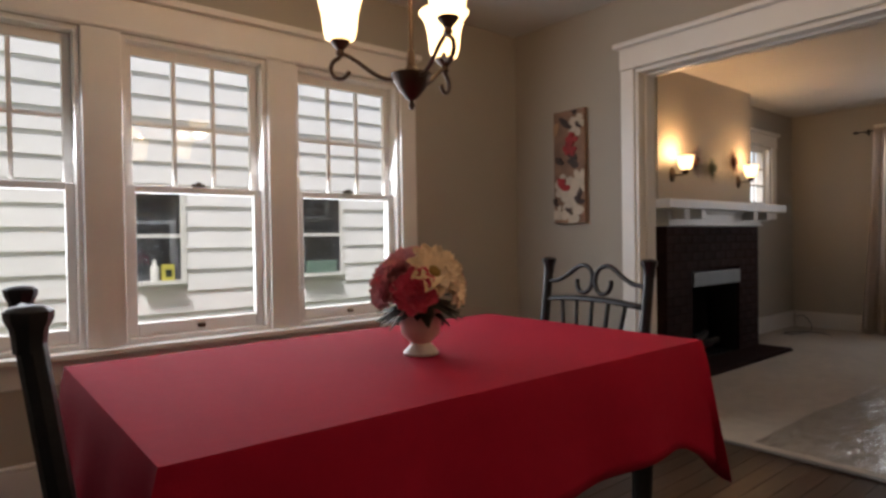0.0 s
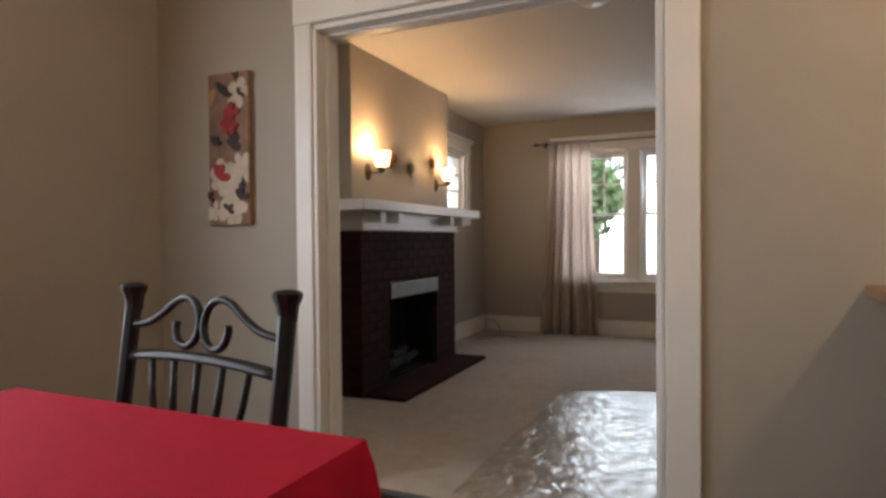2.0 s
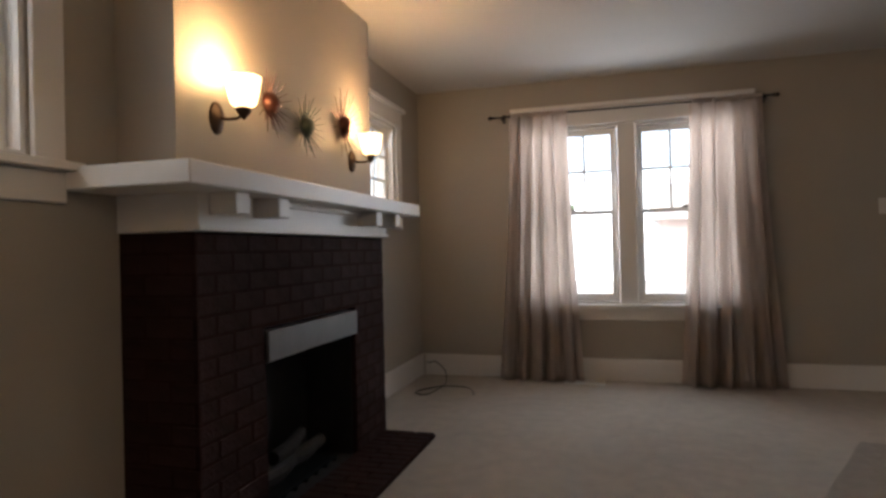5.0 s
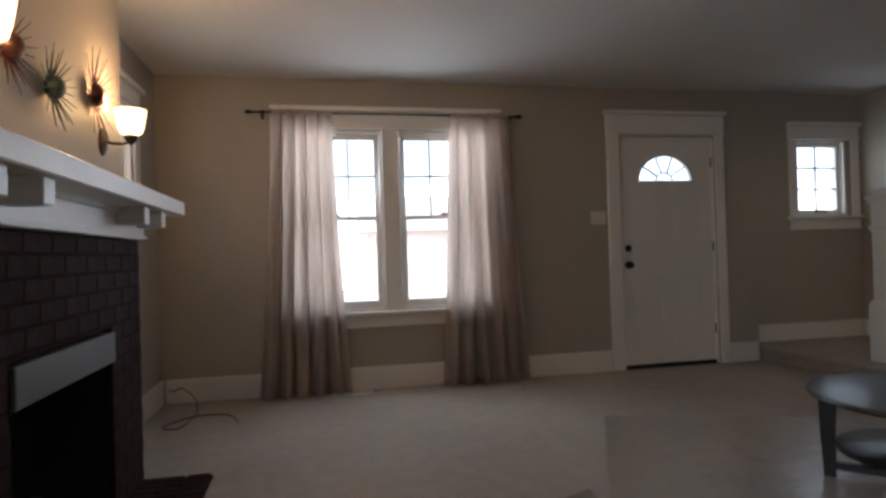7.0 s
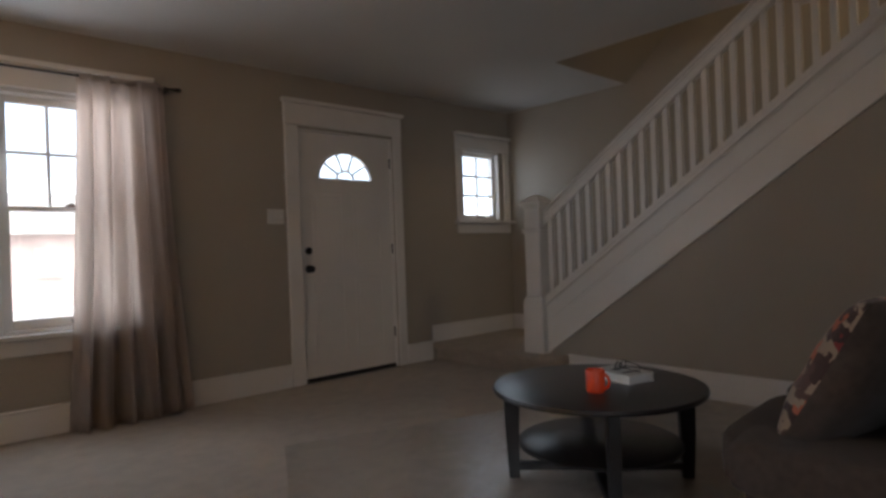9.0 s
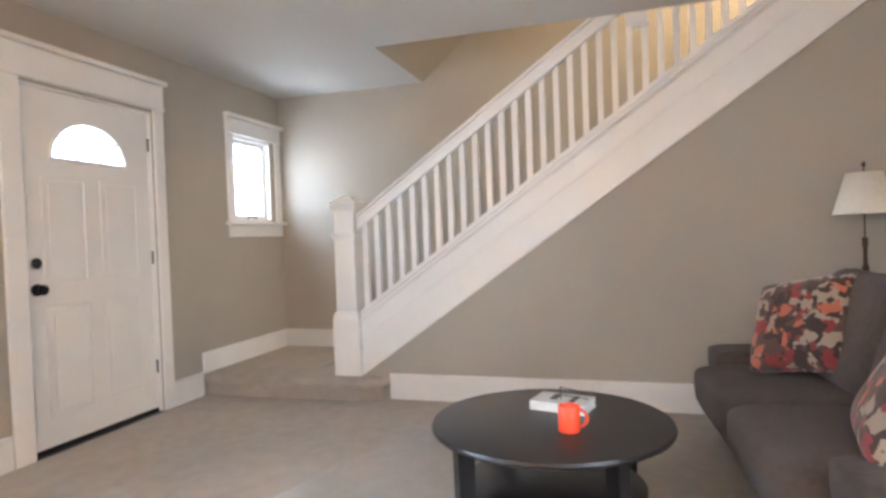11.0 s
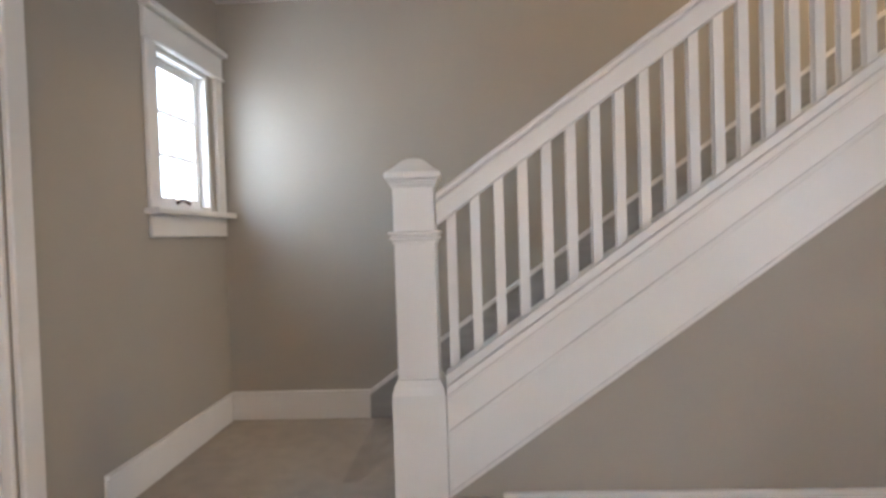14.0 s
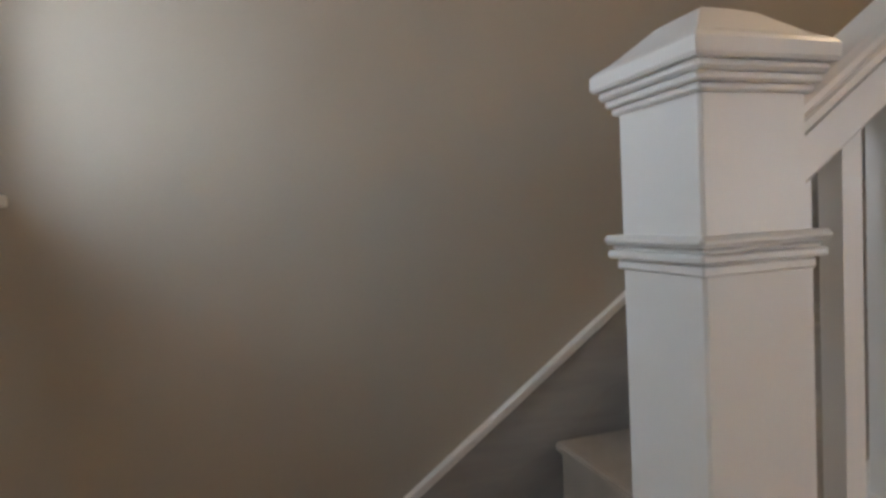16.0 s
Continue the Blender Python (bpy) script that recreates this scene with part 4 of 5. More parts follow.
def film_sheet(pts, seed, label, mat):
    """A thin rumpled sheet over the floor; pts are its four corners."""
    a, b, c, d = [Vector((*p, 0)) for p in pts]
    bm = bmesh.new()
    nu, nv = 60, 60
    grid = []
    for i in range(nu + 1):
        row = []
        for j in range(nv + 1):
            u, v = i / nu, j / nv
            p = a * (1 - u) * (1 - v) + b * u * (1 - v) + c * u * v + d * (1 - u) * v
            edge = 0.02 * noise.noise((p.x * 3, p.y * 3, seed))
            h = noise.noise((p.x * 5, p.y * 3, seed)) + 0.5 * noise.noise((p.x * 13, p.y * 9, seed))
            row.append(bm.verts.new((p.x + edge, p.y + edge, 0.011 + 0.006 * max(0, h))))
        grid.append(row)
    for i in range(nu):
        for j in range(nv):
            bm.faces.new([grid[i][j], grid[i + 1][j], grid[i + 1][j + 1], grid[i][j + 1]])
    ob = lone("floor_film", bm, mat, label, "plastic film", smooth="all", group="film over the carpet")
    ob.visible_shadow = False
    return ob


film_sheet(((1.45, 0.17), (2.33, 0.17), (2.26, 2.37), (1.52, 2.09)), 1.5, "clear rumpled plastic film laid over the carpet", FILM)
film_sheet(((2.28, 2.20), (3.30, 1.00), (5.02, 2.70), (2.87, 3.42)), 7.5, "clear smooth plastic film laid over the carpet", FLATFILM)


def coffee_table():
    cx, cy, top = 3.64, 1.95, 0.42
    ob = thing("coffee_table", "round black-brown coffee table with a lower shelf", "coffee table")
    part("tabletop", lathe(((0.445, -0.026), (0.458, -0.022), (0.462, -0.012), (0.458, -0.002), (0.45, 0.0)), (cx, cy, top), 56), BLACKWOOD, ob, smooth=True)
    part("shelf", lathe(((0.345, -0.02), (0.355, -0.016), (0.355, -0.004), (0.348, 0.0)), (cx, cy, 0.175), 48), BLACKWOOD, ob, smooth=True)
    for k in range(4):
        a = radians(42 + 90 * k)
        m = Matrix.Translation((cx, cy, 0)) @ Matrix.Rotation(a, 4, "Z")
        bm = prism([(0.40, 0.0065), (0.352, 0.0065), (0.35, 0.2), (0.342, top - 0.027), (0.415, top - 0.027), (0.41, 0.2)], "y", -0.024, 0.024, bevel=0.003)
        bm.transform(m)
        part("leg", bm, BLACKWOOD, ob)
    for k in range(2):
        bm = boxes((-0.355, 0.355, -0.02, 0.02, 0.0065 + 0.034 * k, 0.040 + 0.034 * k), bevel=0.003)
        bm.transform(Matrix.Translation((cx, cy, 0)) @ Matrix.Rotation(radians(42 + 90 * k), 4, "Z"))
        part("base_bar", bm, BLACKWOOD, ob)
    mug = thing("mug", "glossy orange ceramic mug on the coffee table", "mug")
    mx, my = 3.505, 1.865
    part("body", lathe(((0.034, 0), (0.039, 0.004), (0.040, 0.092), (0.038, 0.095), (0.036, 0.092), (0.035, 0.008), (0.002, 0.006)), (mx, my, top + 0.0005), 28), ORANGE, mug, smooth=True)
    part("handle", tube([(mx + 0.004, my - 0.037 - 0.027 * math.sin(a), top + 0.05 + 0.03 * math.cos(a)) for a in [math.pi * k / 10 for k in range(11)]], 0.006, 8), ORANGE, mug, smooth="all")
    m = Matrix.Translation((3.80, 1.915, top + 0.0005)) @ Matrix.Rotation(radians(-14), 4, "Z")
    book = thing("book", "thick white paperback book lying on the coffee table", "book", m=m)
    part("pages", boxes((-0.075, 0.072, -0.112, 0.112, 0.002, 0.036)), PAPER, book)
    part("cover", boxes((-0.08, 0.076, -0.116, 0.116, 0.0, 0.002), (-0.08, 0.076, -0.116, 0.116, 0.036, 0.038), (-0.08, -0.0755, -0.116, 0.116, 0.002, 0.036)), COVER, book)
    part("printed_bar", boxes((-0.05, 0.05, -0.06, -0.035, 0.0382, 0.0388), (-0.03, 0.055, 0.02, 0.05, 0.0382, 0.0388)), BLACKPLASTIC, book)
    g = thing("glasses", "folded black-rimmed glasses lying on the book", "glasses", m=m @ Matrix.Translation((0.0, 0.0, 0.0395)) @ Matrix.Rotation(radians(20), 4, "Z"))
    for s in (-1, 1):
        part("rim", tube([(0.031 * s + 0.024 * math.cos(2 * math.pi * k / 16), 0.01, 0.021 + 0.018 * math.sin(2 * math.pi * k / 16)) for k in range(17)], 0.0022, 6), BLACKPLASTIC, g)
        part("temple", tube([(0.057 * s, 0.01, 0.03), (0.055 * s, -0.04, 0.02), (0.03 * s, -0.10, 0.004)], 0.002, 6), BLACKPLASTIC, g)
    part("bridge", tube([(-0.008, 0.01, 0.024), (0, 0.01, 0.028), (0.008, 0.01, 0.024)], 0.002, 6), BLACKPLASTIC, g)


coffee_table()


def throw_pillow(m, plain_back=False):
    """A square pillow, thick in the middle with pinched corners; its back may be plain cloth."""
    bm = bmesh.new()
    n = 22
    for sgn in (-1, 1):
        g = []
        for i in range(n + 1):
            row = []
            for j in range(n + 1):
                u, v = 2 * i / n - 1, 2 * j / n - 1
                th = 0.085 * max(0.0, (1 - u ** 4) * (1 - v ** 4)) ** 0.6 + 0.004 * noise.noise((u * 3, v * 3, sgn))
                pull = 1 - 0.09 * (1 - abs(u * v)) * (abs(u) ** 6 + abs(v) ** 6) / 2
                edge = abs(u) == 1 or abs(v) == 1
                row.append(bm.verts.new((0.235 * u * pull, 0.0 if edge else sgn * th, 0.235 * v * pull)))
            g.append(row)
        for i in range(n):
            for j in range(n):
                bm.faces.new([g[i][j], g[i + 1][j], g[i + 1][j + 1], g[i][j + 1]])
    bmesh.ops.remove_doubles(bm, verts=bm.verts, dist=1e-4)
    ob = lone("throw_pillow", bm, PRINT, "square throw pillow with brown, red and cream flowers", "pillow", smooth="all", group="pillows on the sofa")
    ob.matrix_world = m
    if plain_back:
        ob.data.materials.append(SOFA)
        for f in ob.data.polygons:
            f.material_index = 1 if f.center.y < 0.004 else 0


def sofa():
    T, R = Matrix.Translation, Matrix.Rotation
    x0, x1, y0, y1 = 2.98, 4.90, 0.20, 1.10
    turn = T((x0, y1, 0)) @ R(radians(3.5), 4, "Z") @ T((-x0, -y1, 0))
    ob = thing("sofa", "dark brown fabric sofa with loose cushions", "sofa", m=turn)
    part("base", boxes((x0 + 0.03, x1 - 0.03, y0 + 0.02, y1 + 0.02, 0.06, 0.29), bevel=0.03, seg=3), SOFA, ob, smooth=True)
    part("back", pillow(x1 - x0 - 0.1, 0.24, 0.64, T(((x0 + x1) / 2, y0 + 0.13, 0.47)), 0.28, 40, 16), SOFA, ob, smooth="all")
    for k in (0, 1):
        cx = (x0 + 0.12) if k == 0 else (x1 - 0.12)
        part("arm", pillow(0.23, y1 - y0 - 0.04, 0.36, T((cx, (y0 + y1) / 2, 0.24)), 0.16, 32, 14), SOFA, ob, smooth="all")
        part("arm_roll", pillow(0.26, y1 - y0 + 0.02, 0.14, T((cx, (y0 + y1) / 2 + 0.01, 0.432)), 0.24, 32, 14, puff=0.02), SOFA, ob, smooth="all")
        mid = (x0 + x1) / 2 + (-0.36 if k == 0 else 0.36)
        part("seat_cushion", pillow(0.72, 0.86, 0.19, T((mid, y1 - 0.28, 0.355)), 0.3, 32, 14, puff=0.02), SOFA, ob, smooth="all")
        part("back_cushion", pillow(0.76, 0.28, 0.52, T((mid, y0 + 0.37, 0.66)) @ R(radians(20), 4, "X"), 0.42, 32, 14, puff=0.03), SOFA, ob, smooth="all")
    for x in (x0 + 0.1, x1 - 0.1):
        for yy in (y0 + 0.1, y1 - 0.1):
            part("foot", boxes((x - 0.025, x + 0.025, yy - 0.025, yy + 0.025, 0.0065, 0.07), bevel=0.004), BLACKWOOD, ob)
    throw_pillow(T((4.40, 0.89, 0.68)) @ R(radians(38), 4, "Z") @ R(radians(28), 4, "X") @ R(radians(12), 4, "Y"))
    throw_pillow(T((3.33, 0.865, 0.665)) @ R(radians(-13), 4, "Z") @ R(radians(31), 4, "X") @ Matrix.Scale(1.04, 4), plain_back=True)


sofa()


def table_lamp():
    side = thing("side_table", "small dark side table beside the sofa", "side table")
    part("tabletop", boxes((4.90, 5.20, 0.22, 0.62, 0.56, 0.585), bevel=0.004), BLACKWOOD, side)
    for x in (4.93, 5.17):
        for y in (0.25, 0.59):
            part("leg", boxes((x - 0.015, x + 0.015, y - 0.015, y + 0.015, 0.0045, 0.559)), BLACKWOOD, side)
    ob = thing("table_lamp", "unlit table lamp with a cream shade and turned base", "lamp")
    c = (5.05, 0.42, 0.5855)
    part("base", lathe(((0.07, 0), (0.07, 0.012), (0.03, 0.03), (0.016, 0.06), (0.022, 0.10), (0.034, 0.16), (0.030, 0.22), (0.014, 0.28), (0.018, 0.31), (0.01, 0.33), (0.01, 0.42), (0.014, 0.425), (0.014, 0.47), (0.005, 0.475)), c, 20), BRONZE, ob, smooth=True)
    part("shade", lathe(((0.148, 0.60), (0.085, 0.82), (0.083, 0.82), (0.146, 0.60)), c, 28, closed=False), LINEN, ob, smooth="all")
    part("harp", tube([(c[0], c[1], c[2] + 0.47), (c[0], c[1], c[2] + 0.85)], 0.004, 6), BRONZE, ob)
    part("finial", lathe(((0.004, 0.85), (0.012, 0.858), (0.012, 0.868), (0.004, 0.88)), c, 12), BRONZE, ob)


table_lamp()


# ---- dining room things ----
def dining_table():
    x0, x1, y0, y1, top = 1.08, 1.98, -2.84, -1.36, 0.79
    tb = thing("dining_table", "dining table with dark turned legs under a red cloth", "dining table")
    part("tabletop", boxes((x0 + 0.004, x1 - 0.004, y0 + 0.004, y1 - 0.004, top - 0.03, top), bevel=0.006), BLACKWOOD, tb)
    part("apron", boxes((x0 + 0.09, x1 - 0.09, y0 + 0.09, y0 + 0.11, top - 0.11, top - 0.031), (x0 + 0.09, x1 - 0.09, y1 - 0.11, y1 - 0.09, top - 0.11, top - 0.031), (x0 + 0.09, x0 + 0.11, y0 + 0.11, y1 - 0.11, top - 0.11, top - 0.031), (x1 - 0.11, x1 - 0.09, y0 + 0.11, y1 - 0.11, top - 0.11, top - 0.031)), BLACKWOOD, tb)
    for x in (x0 + 0.12, x1 - 0.12):
        for y in (y0 + 0.12, y1 - 0.12):
            part("leg", lathe(((0.022, 0), (0.026, 0.02), (0.024, 0.3), (0.034, 0.5), (0.028, 0.56), (0.036, 0.6), (0.036, top - 0.112)), (x, y, 0.0), 16), BLACKWOOD, tb, smooth=True)
    # cloth: flat top and four hanging sides whose corners fall lower in folds
    bm = bmesh.new()
    n, drop = 40, 0.265
    ring0 = []
    cx, cy = (x0 + x1) / 2, (y0 + y1) / 2
    corners = [(x0, y0), (x1, y0), (x1, y1), (x0, y1)]
    for k in range(4):
        a, b = corners[k], corners[(k + 1) % 4]
        for i in range(n):
            t = i / n
            ring0.append((a[0] + (b[0] - a[0]) * t, a[1] + (b[1] - a[1]) * t, t, k))
    z = top + 0.003
    levels = 10
    prev = [bm.verts.new((x, y, z)) for x, y, _, _ in ring0]
    bm.faces.new(prev)
    normals = ((0, -1), (1, 0), (0, 1), (-1, 0))
    for l in range(1, levels + 1):
        s = l / levels
        row = []
        for x, y, t, k in ring0:
            e = min(t, 1 - t)
            length = (x1 - x0) if k % 2 == 0 else (y1 - y0)
            d = e * length
            c = math.exp(-(d / 0.10) ** 2)
            nx, ny = normals[k]
            near, other = (normals[(k - 1) % 4], k) if t < 0.5 else (normals[(k + 1) % 4], k)
            out = 0.008 + 0.035 * s + 0.012 * s * math.sin(d * 17 + k * 2)
            px, py = x + nx * out * (1 - 0.3 * c) + near[0] * c * (out * 0.7 + 0.05 * s), y + ny * out * (1 - 0.3 * c) + near[1] * c * (out * 0.7 + 0.05 * s)
            row.append(bm.verts.new((px, py, z - (0.004 if l == 1 else 0) - s * (drop + 0.14 * c))))
        for i in range(len(row)):
            bm.faces.new([prev[i], prev[(i + 1) % len(row)], row[(i + 1) % len(row)], row[i]])
        prev = row
    ob = lone("tablecloth", bm, CLOTH, "plain deep red tablecloth hanging over the dining table", "tablecloth", smooth=True)
    so = ob.modifiers.new("thick", "SOLIDIFY")
    so.thickness, so.offset = 0.002, 1


dining_table()


def dining_chair(m):
    ob = thing("dining_chair", "black wrought iron dining chair with scrolled back", "chair", "chairs round the dining table", m=m)
    w, lean = 0.236, 0.075

    def back(x, z):
        return (x, lean * max(0, (z - 0.45)) / 0.57, z)

    for s in (-1, 1):
        post = part("back_post", tube([(s * w, 0.05, 0.0), (s * w, 0.0, 0.25), back(s * w, 0.45), back(s * w, 0.75), back(s * w, 0.985)], 0.0175, 8), IRON, ob, smooth=True)
        bm = lathe(((0.018, -0.022), (0.0195, -0.006), (0.021, 0.008), (0.027, 0.02), (0.028, 0.031), (0.020, 0.037), (0.006, 0.039)), seg=8)
        bm.transform(Matrix.Translation(back(s * w, 0.985)))
        part("post_cap", bm, IRON, post, smooth=True)
        part("front_leg", tube([(s * w, -0.40, 0.0), (s * w, -0.39, 0.44)], 0.0145, 8), IRON, ob)
        part("side_rail", tube([(s * w, -0.39, 0.43), (s * w, 0.0, 0.43)], 0.011, 6), IRON, ob)
        knots = [(w, 0.930), (0.175, 0.938), (0.125, 0.962), (0.085, 0.988), (0.050, 0.996), (0.020, 0.982), (0.007, 0.950), (0.014, 0.915), (0.040, 0.896), (0.068, 0.904), (0.080, 0.930), (0.077, 0.948)]
        curl = []
        for i in range(len(knots) - 1):
            p0, p1, p2, p3 = [Vector(knots[min(max(j, 0), len(knots) - 1)]) for j in (i - 1, i, i + 1, i + 2)]
            for k in range(4):
                t = k / 4
                q = 0.5 * (2 * p1 + (p2 - p0) * t + (2 * p0 - 5 * p1 + 4 * p2 - p3) * t * t + (3 * p1 - p0 - 3 * p2 + p3) * t ** 3)
                curl.append(back(s * q.x, q.y))
        part("scroll", tube(curl, 0.0085, 8), IRON, ob, smooth="all")
    part("seat", pillow(0.45, 0.44, 0.07, Matrix.Translation((0, -0.20, 0.465)), 0.3, 28, 10), BLACKWOOD, ob, "dark padded seat", smooth="all")
    part("lower_rail", tube([back(-w, 0.50), back(0, 0.50), back(w, 0.50)], 0.010, 6), IRON, ob)
    part("upper_rail", tube([back(w * (k / 5 - 1), 0.862 + 0.014 * (1 - (k / 5 - 1) ** 2)) for k in range(11)], 0.0125, 8, flat=0.6), IRON, ob, smooth="all")
    for x in (-0.145, -0.0725, 0.0, 0.0725, 0.145):
        z = 0.862 + 0.014 * (1 - (x / w) ** 2)
        part("spindle", tube([back(x * 0.72, 0.50), back(x * 0.72, 0.60), back(x * 0.78, 0.70), back(x * 0.95, 0.79), back(x * 1.04, z)], 0.0078, 8), IRON, ob, smooth="all")
    return ob


dining_chair(pose(1.525, -1.33, 0.0, 0, 0, -6))
dining_chair(pose(1.71, -2.895, 0.0, 0, 0, 177))


def vase():
    ob = thing("vase", "cream ceramic footed vase on the red tablecloth", "vase")
    c = (1.585, -2.09, 0.7952)
    part("body", lathe(((0.046, 0), (0.047, 0.006), (0.036, 0.018), (0.026, 0.03), (0.034, 0.038), (0.050, 0.055), (0.056, 0.085), (0.057, 0.118), (0.060, 0.124), (0.056, 0.124), (0.050, 0.09), (0.02, 0.05)), c, 28), CERAMIC, ob, smooth=True)
    bq = thing("flower_bouquet", "bouquet of pink, red and cream artificial flowers", "flowers")
    rng = random.Random(5)
    part("stems", tube([(c[0], c[1], c[2] + 0.055), (c[0], c[1], c[2] + 0.16)], 0.018, 8), LEAF, bq)

    def bloom(name, p, direction, r, mat, layers, wide):
        up = Vector(direction).normalized()
        q = up.to_track_quat("Z", "Y").to_matrix().to_4x4()
        bm = bmesh.new()
        for l in range(layers):
            cnt = 5 + 2 * l if not wide else 11
            tilt = radians(78 - 62 * (l + 1) / layers) if not wide else radians(14 + 12 * l)
            for k in range(cnt):
                a = 2 * math.pi * (k + 0.37 * l) / cnt + rng.uniform(-0.1, 0.1)
                ln = r * (0.45 + 0.55 * (l + 1) / layers) * rng.uniform(0.9, 1.08) if not wide else r * (1 - 0.12 * l)
                wd = ln * (0.95 if not wide else 0.6)
                mm = Matrix.Translation(p) @ q @ Matrix.Rotation(a, 4, "Z") @ Matrix.Rotation(-tilt, 4, "Y")
                pts = []
                for u in range(5):
                    row = []
                    for v in range(-2, 3):
                        s = u / 4
                        ww = wd / 2 * math.sin(math.pi * min(1, 0.12 + s * 0.80)) * v / 2
                        row.append(bm.verts.new(mm @ Vector((ln * s, ww, 0.10 * ln * math.sin(s * 3) + 0.12 * abs(v) * wd * s - 0.06 * ln * s ** 3))))
                    pts.append(row)
                for u in range(4):
                    for v in range(4):
                        bm.faces.new([pts[u][v], pts[u + 1][v], pts[u + 1][v + 1], pts[u][v + 1]])
        f = part(name, bm, mat, bq, smooth="all")
        if wide:
            part("flower_centre", pillow(r * 0.5, r * 0.5, r * 0.3, Matrix.Translation(Vector(p) + up * 0.008) @ q, 1.0, 14, 8), SEED, f, "dark yellow flower centre", smooth="all")

    def spot(az, el, d):
        a, e = radians(az), radians(el)
        v = Vector((math.cos(a) * math.cos(e), math.sin(a) * math.cos(e), math.sin(e)))
        return Vector((c[0], c[1], c[2] + 0.165)) + v * d, v

    for az, el, r, mat, lay, wide in ((262, 10, 0.070, PINK, 4, False), (316, 6, 0.064, ROSE, 4, False), (276, 46, 0.062, PINK, 4, False), (352, 36, 0.084, CREAM, 2, True), (28, 12, 0.066, CREAM, 2, True), (300, 78, 0.056, PINK, 4, False), (75, 30, 0.06, PINK, 4, False), (125, 25, 0.06, ROSE, 4, False), (180, 25, 0.06, PINK, 4, False), (220, 30, 0.058, PINK, 4, False)):
        p, v = spot(az, el, 0.085)
        bloom("flower", p, v, r, mat, lay, wide)
    bm = bmesh.new()
    for k in range(64):
        a, e = rng.uniform(0, 6.28), rng.uniform(-0.55, 0.35)
        v = Vector((math.cos(a) * math.cos(e), math.sin(a) * math.cos(e), math.sin(e)))
        p0 = Vector((c[0], c[1], c[2] + 0.135)) + v * 0.03
        ln = rng.uniform(0.05, 0.095)
        side = v.cross(Vector((0, 0, 1))).normalized()
        prev = None
        for u in range(5):
            s = u / 4
            w = 0.016 * math.sin(math.pi * (0.1 + 0.88 * s))
            p = p0 + v * ln * s - Vector((0, 0, 0.02 * s * s))
            row = [bm.verts.new(p - side * w), bm.verts.new(p + Vector((0, 0, 0.004))), bm.verts.new(p + side * w)]
            if prev:
                for i in range(2):
                    bm.faces.new([prev[i], prev[i + 1], row[i + 1], row[i]])
            prev = row
    part("leaves", bm, LEAF, bq, "dark green leaves under the flowers", smooth="all")


vase()


def chandelier():
    ob = thing("chandelier", "bronze three-arm chandelier with lit frosted bell shades", "chandelier")
    c = Vector((1.40, -1.97, 0))
    part("stem", tube([(c.x, c.y, 1.60), (c.x, c.y, H - 0.03)], 0.007, 8), BRONZE, ob)
    part("canopy", lathe(((0.06, -0.001), (0.058, -0.012), (0.03, -0.03), (0.008, -0.036)), (c.x, c.y, H), 20), BRONZE, ob, smooth=True)
    part("hub", lathe(((0.006, 1.492), (0.010, 1.505), (0.006, 1.517), (0.022, 1.53), (0.042, 1.555), (0.060, 1.585), (0.062, 1.597), (0.03, 1.602), (0.014, 1.62), (0.012, 1.66), (0.007, 1.67)), (c.x, c.y, 0), 22), BRONZE, ob, smooth=True)
    for az in (232, 352, 112):
        d = Vector((math.cos(radians(az)), math.sin(radians(az)), 0))
        pts = []
        for k in range(13):
            t = k / 12
            r = 0.05 + 0.155 * t
            pts.append(c + d * r + Vector((0, 0, 1.585 + (-0.012 * math.sin(t * 3.14) + 0.075 * t * t * (3 - 2 * t)))))
        for k in range(1, 13):
            a = k / 12 * 4.4
            pts.append(c + d * (0.205 + 0.032 * math.sin(a) + 0.012 * a / 4.4) + Vector((0, 0, 1.622 + 0.032 * math.cos(a) - 0.004)))
        arm = part("arm", tube(pts, 0.0065, 8), BRONZE, ob, smooth="all")
        e = c + d * 0.212
        part("cup", lathe(((0.008, 1.652), (0.014, 1.66), (0.010, 1.672), (0.026, 1.69), (0.032, 1.70), (0.028, 1.702)), (e.x, e.y, 0), 18), BRONZE, arm, smooth=True)
        part("shade", lathe(((0.030, 1.698), (0.043, 1.705), (0.050, 1.73), (0.055, 1.78), (0.066, 1.825), (0.084, 1.85), (0.081, 1.85), (0.063, 1.823), (0.052, 1.78), (0.047, 1.73), (0.04, 1.708), (0.028, 1.703)), (e.x, e.y, 0), 26), SHADE, ob, "glowing frosted bell shade", smooth="all")
        lamp("chandelier_bulb", "POINT", Matrix.Translation((e.x, e.y, 1.86)), 3.6, (1.0, 0.64, 0.32), size=0.035)


chandelier()


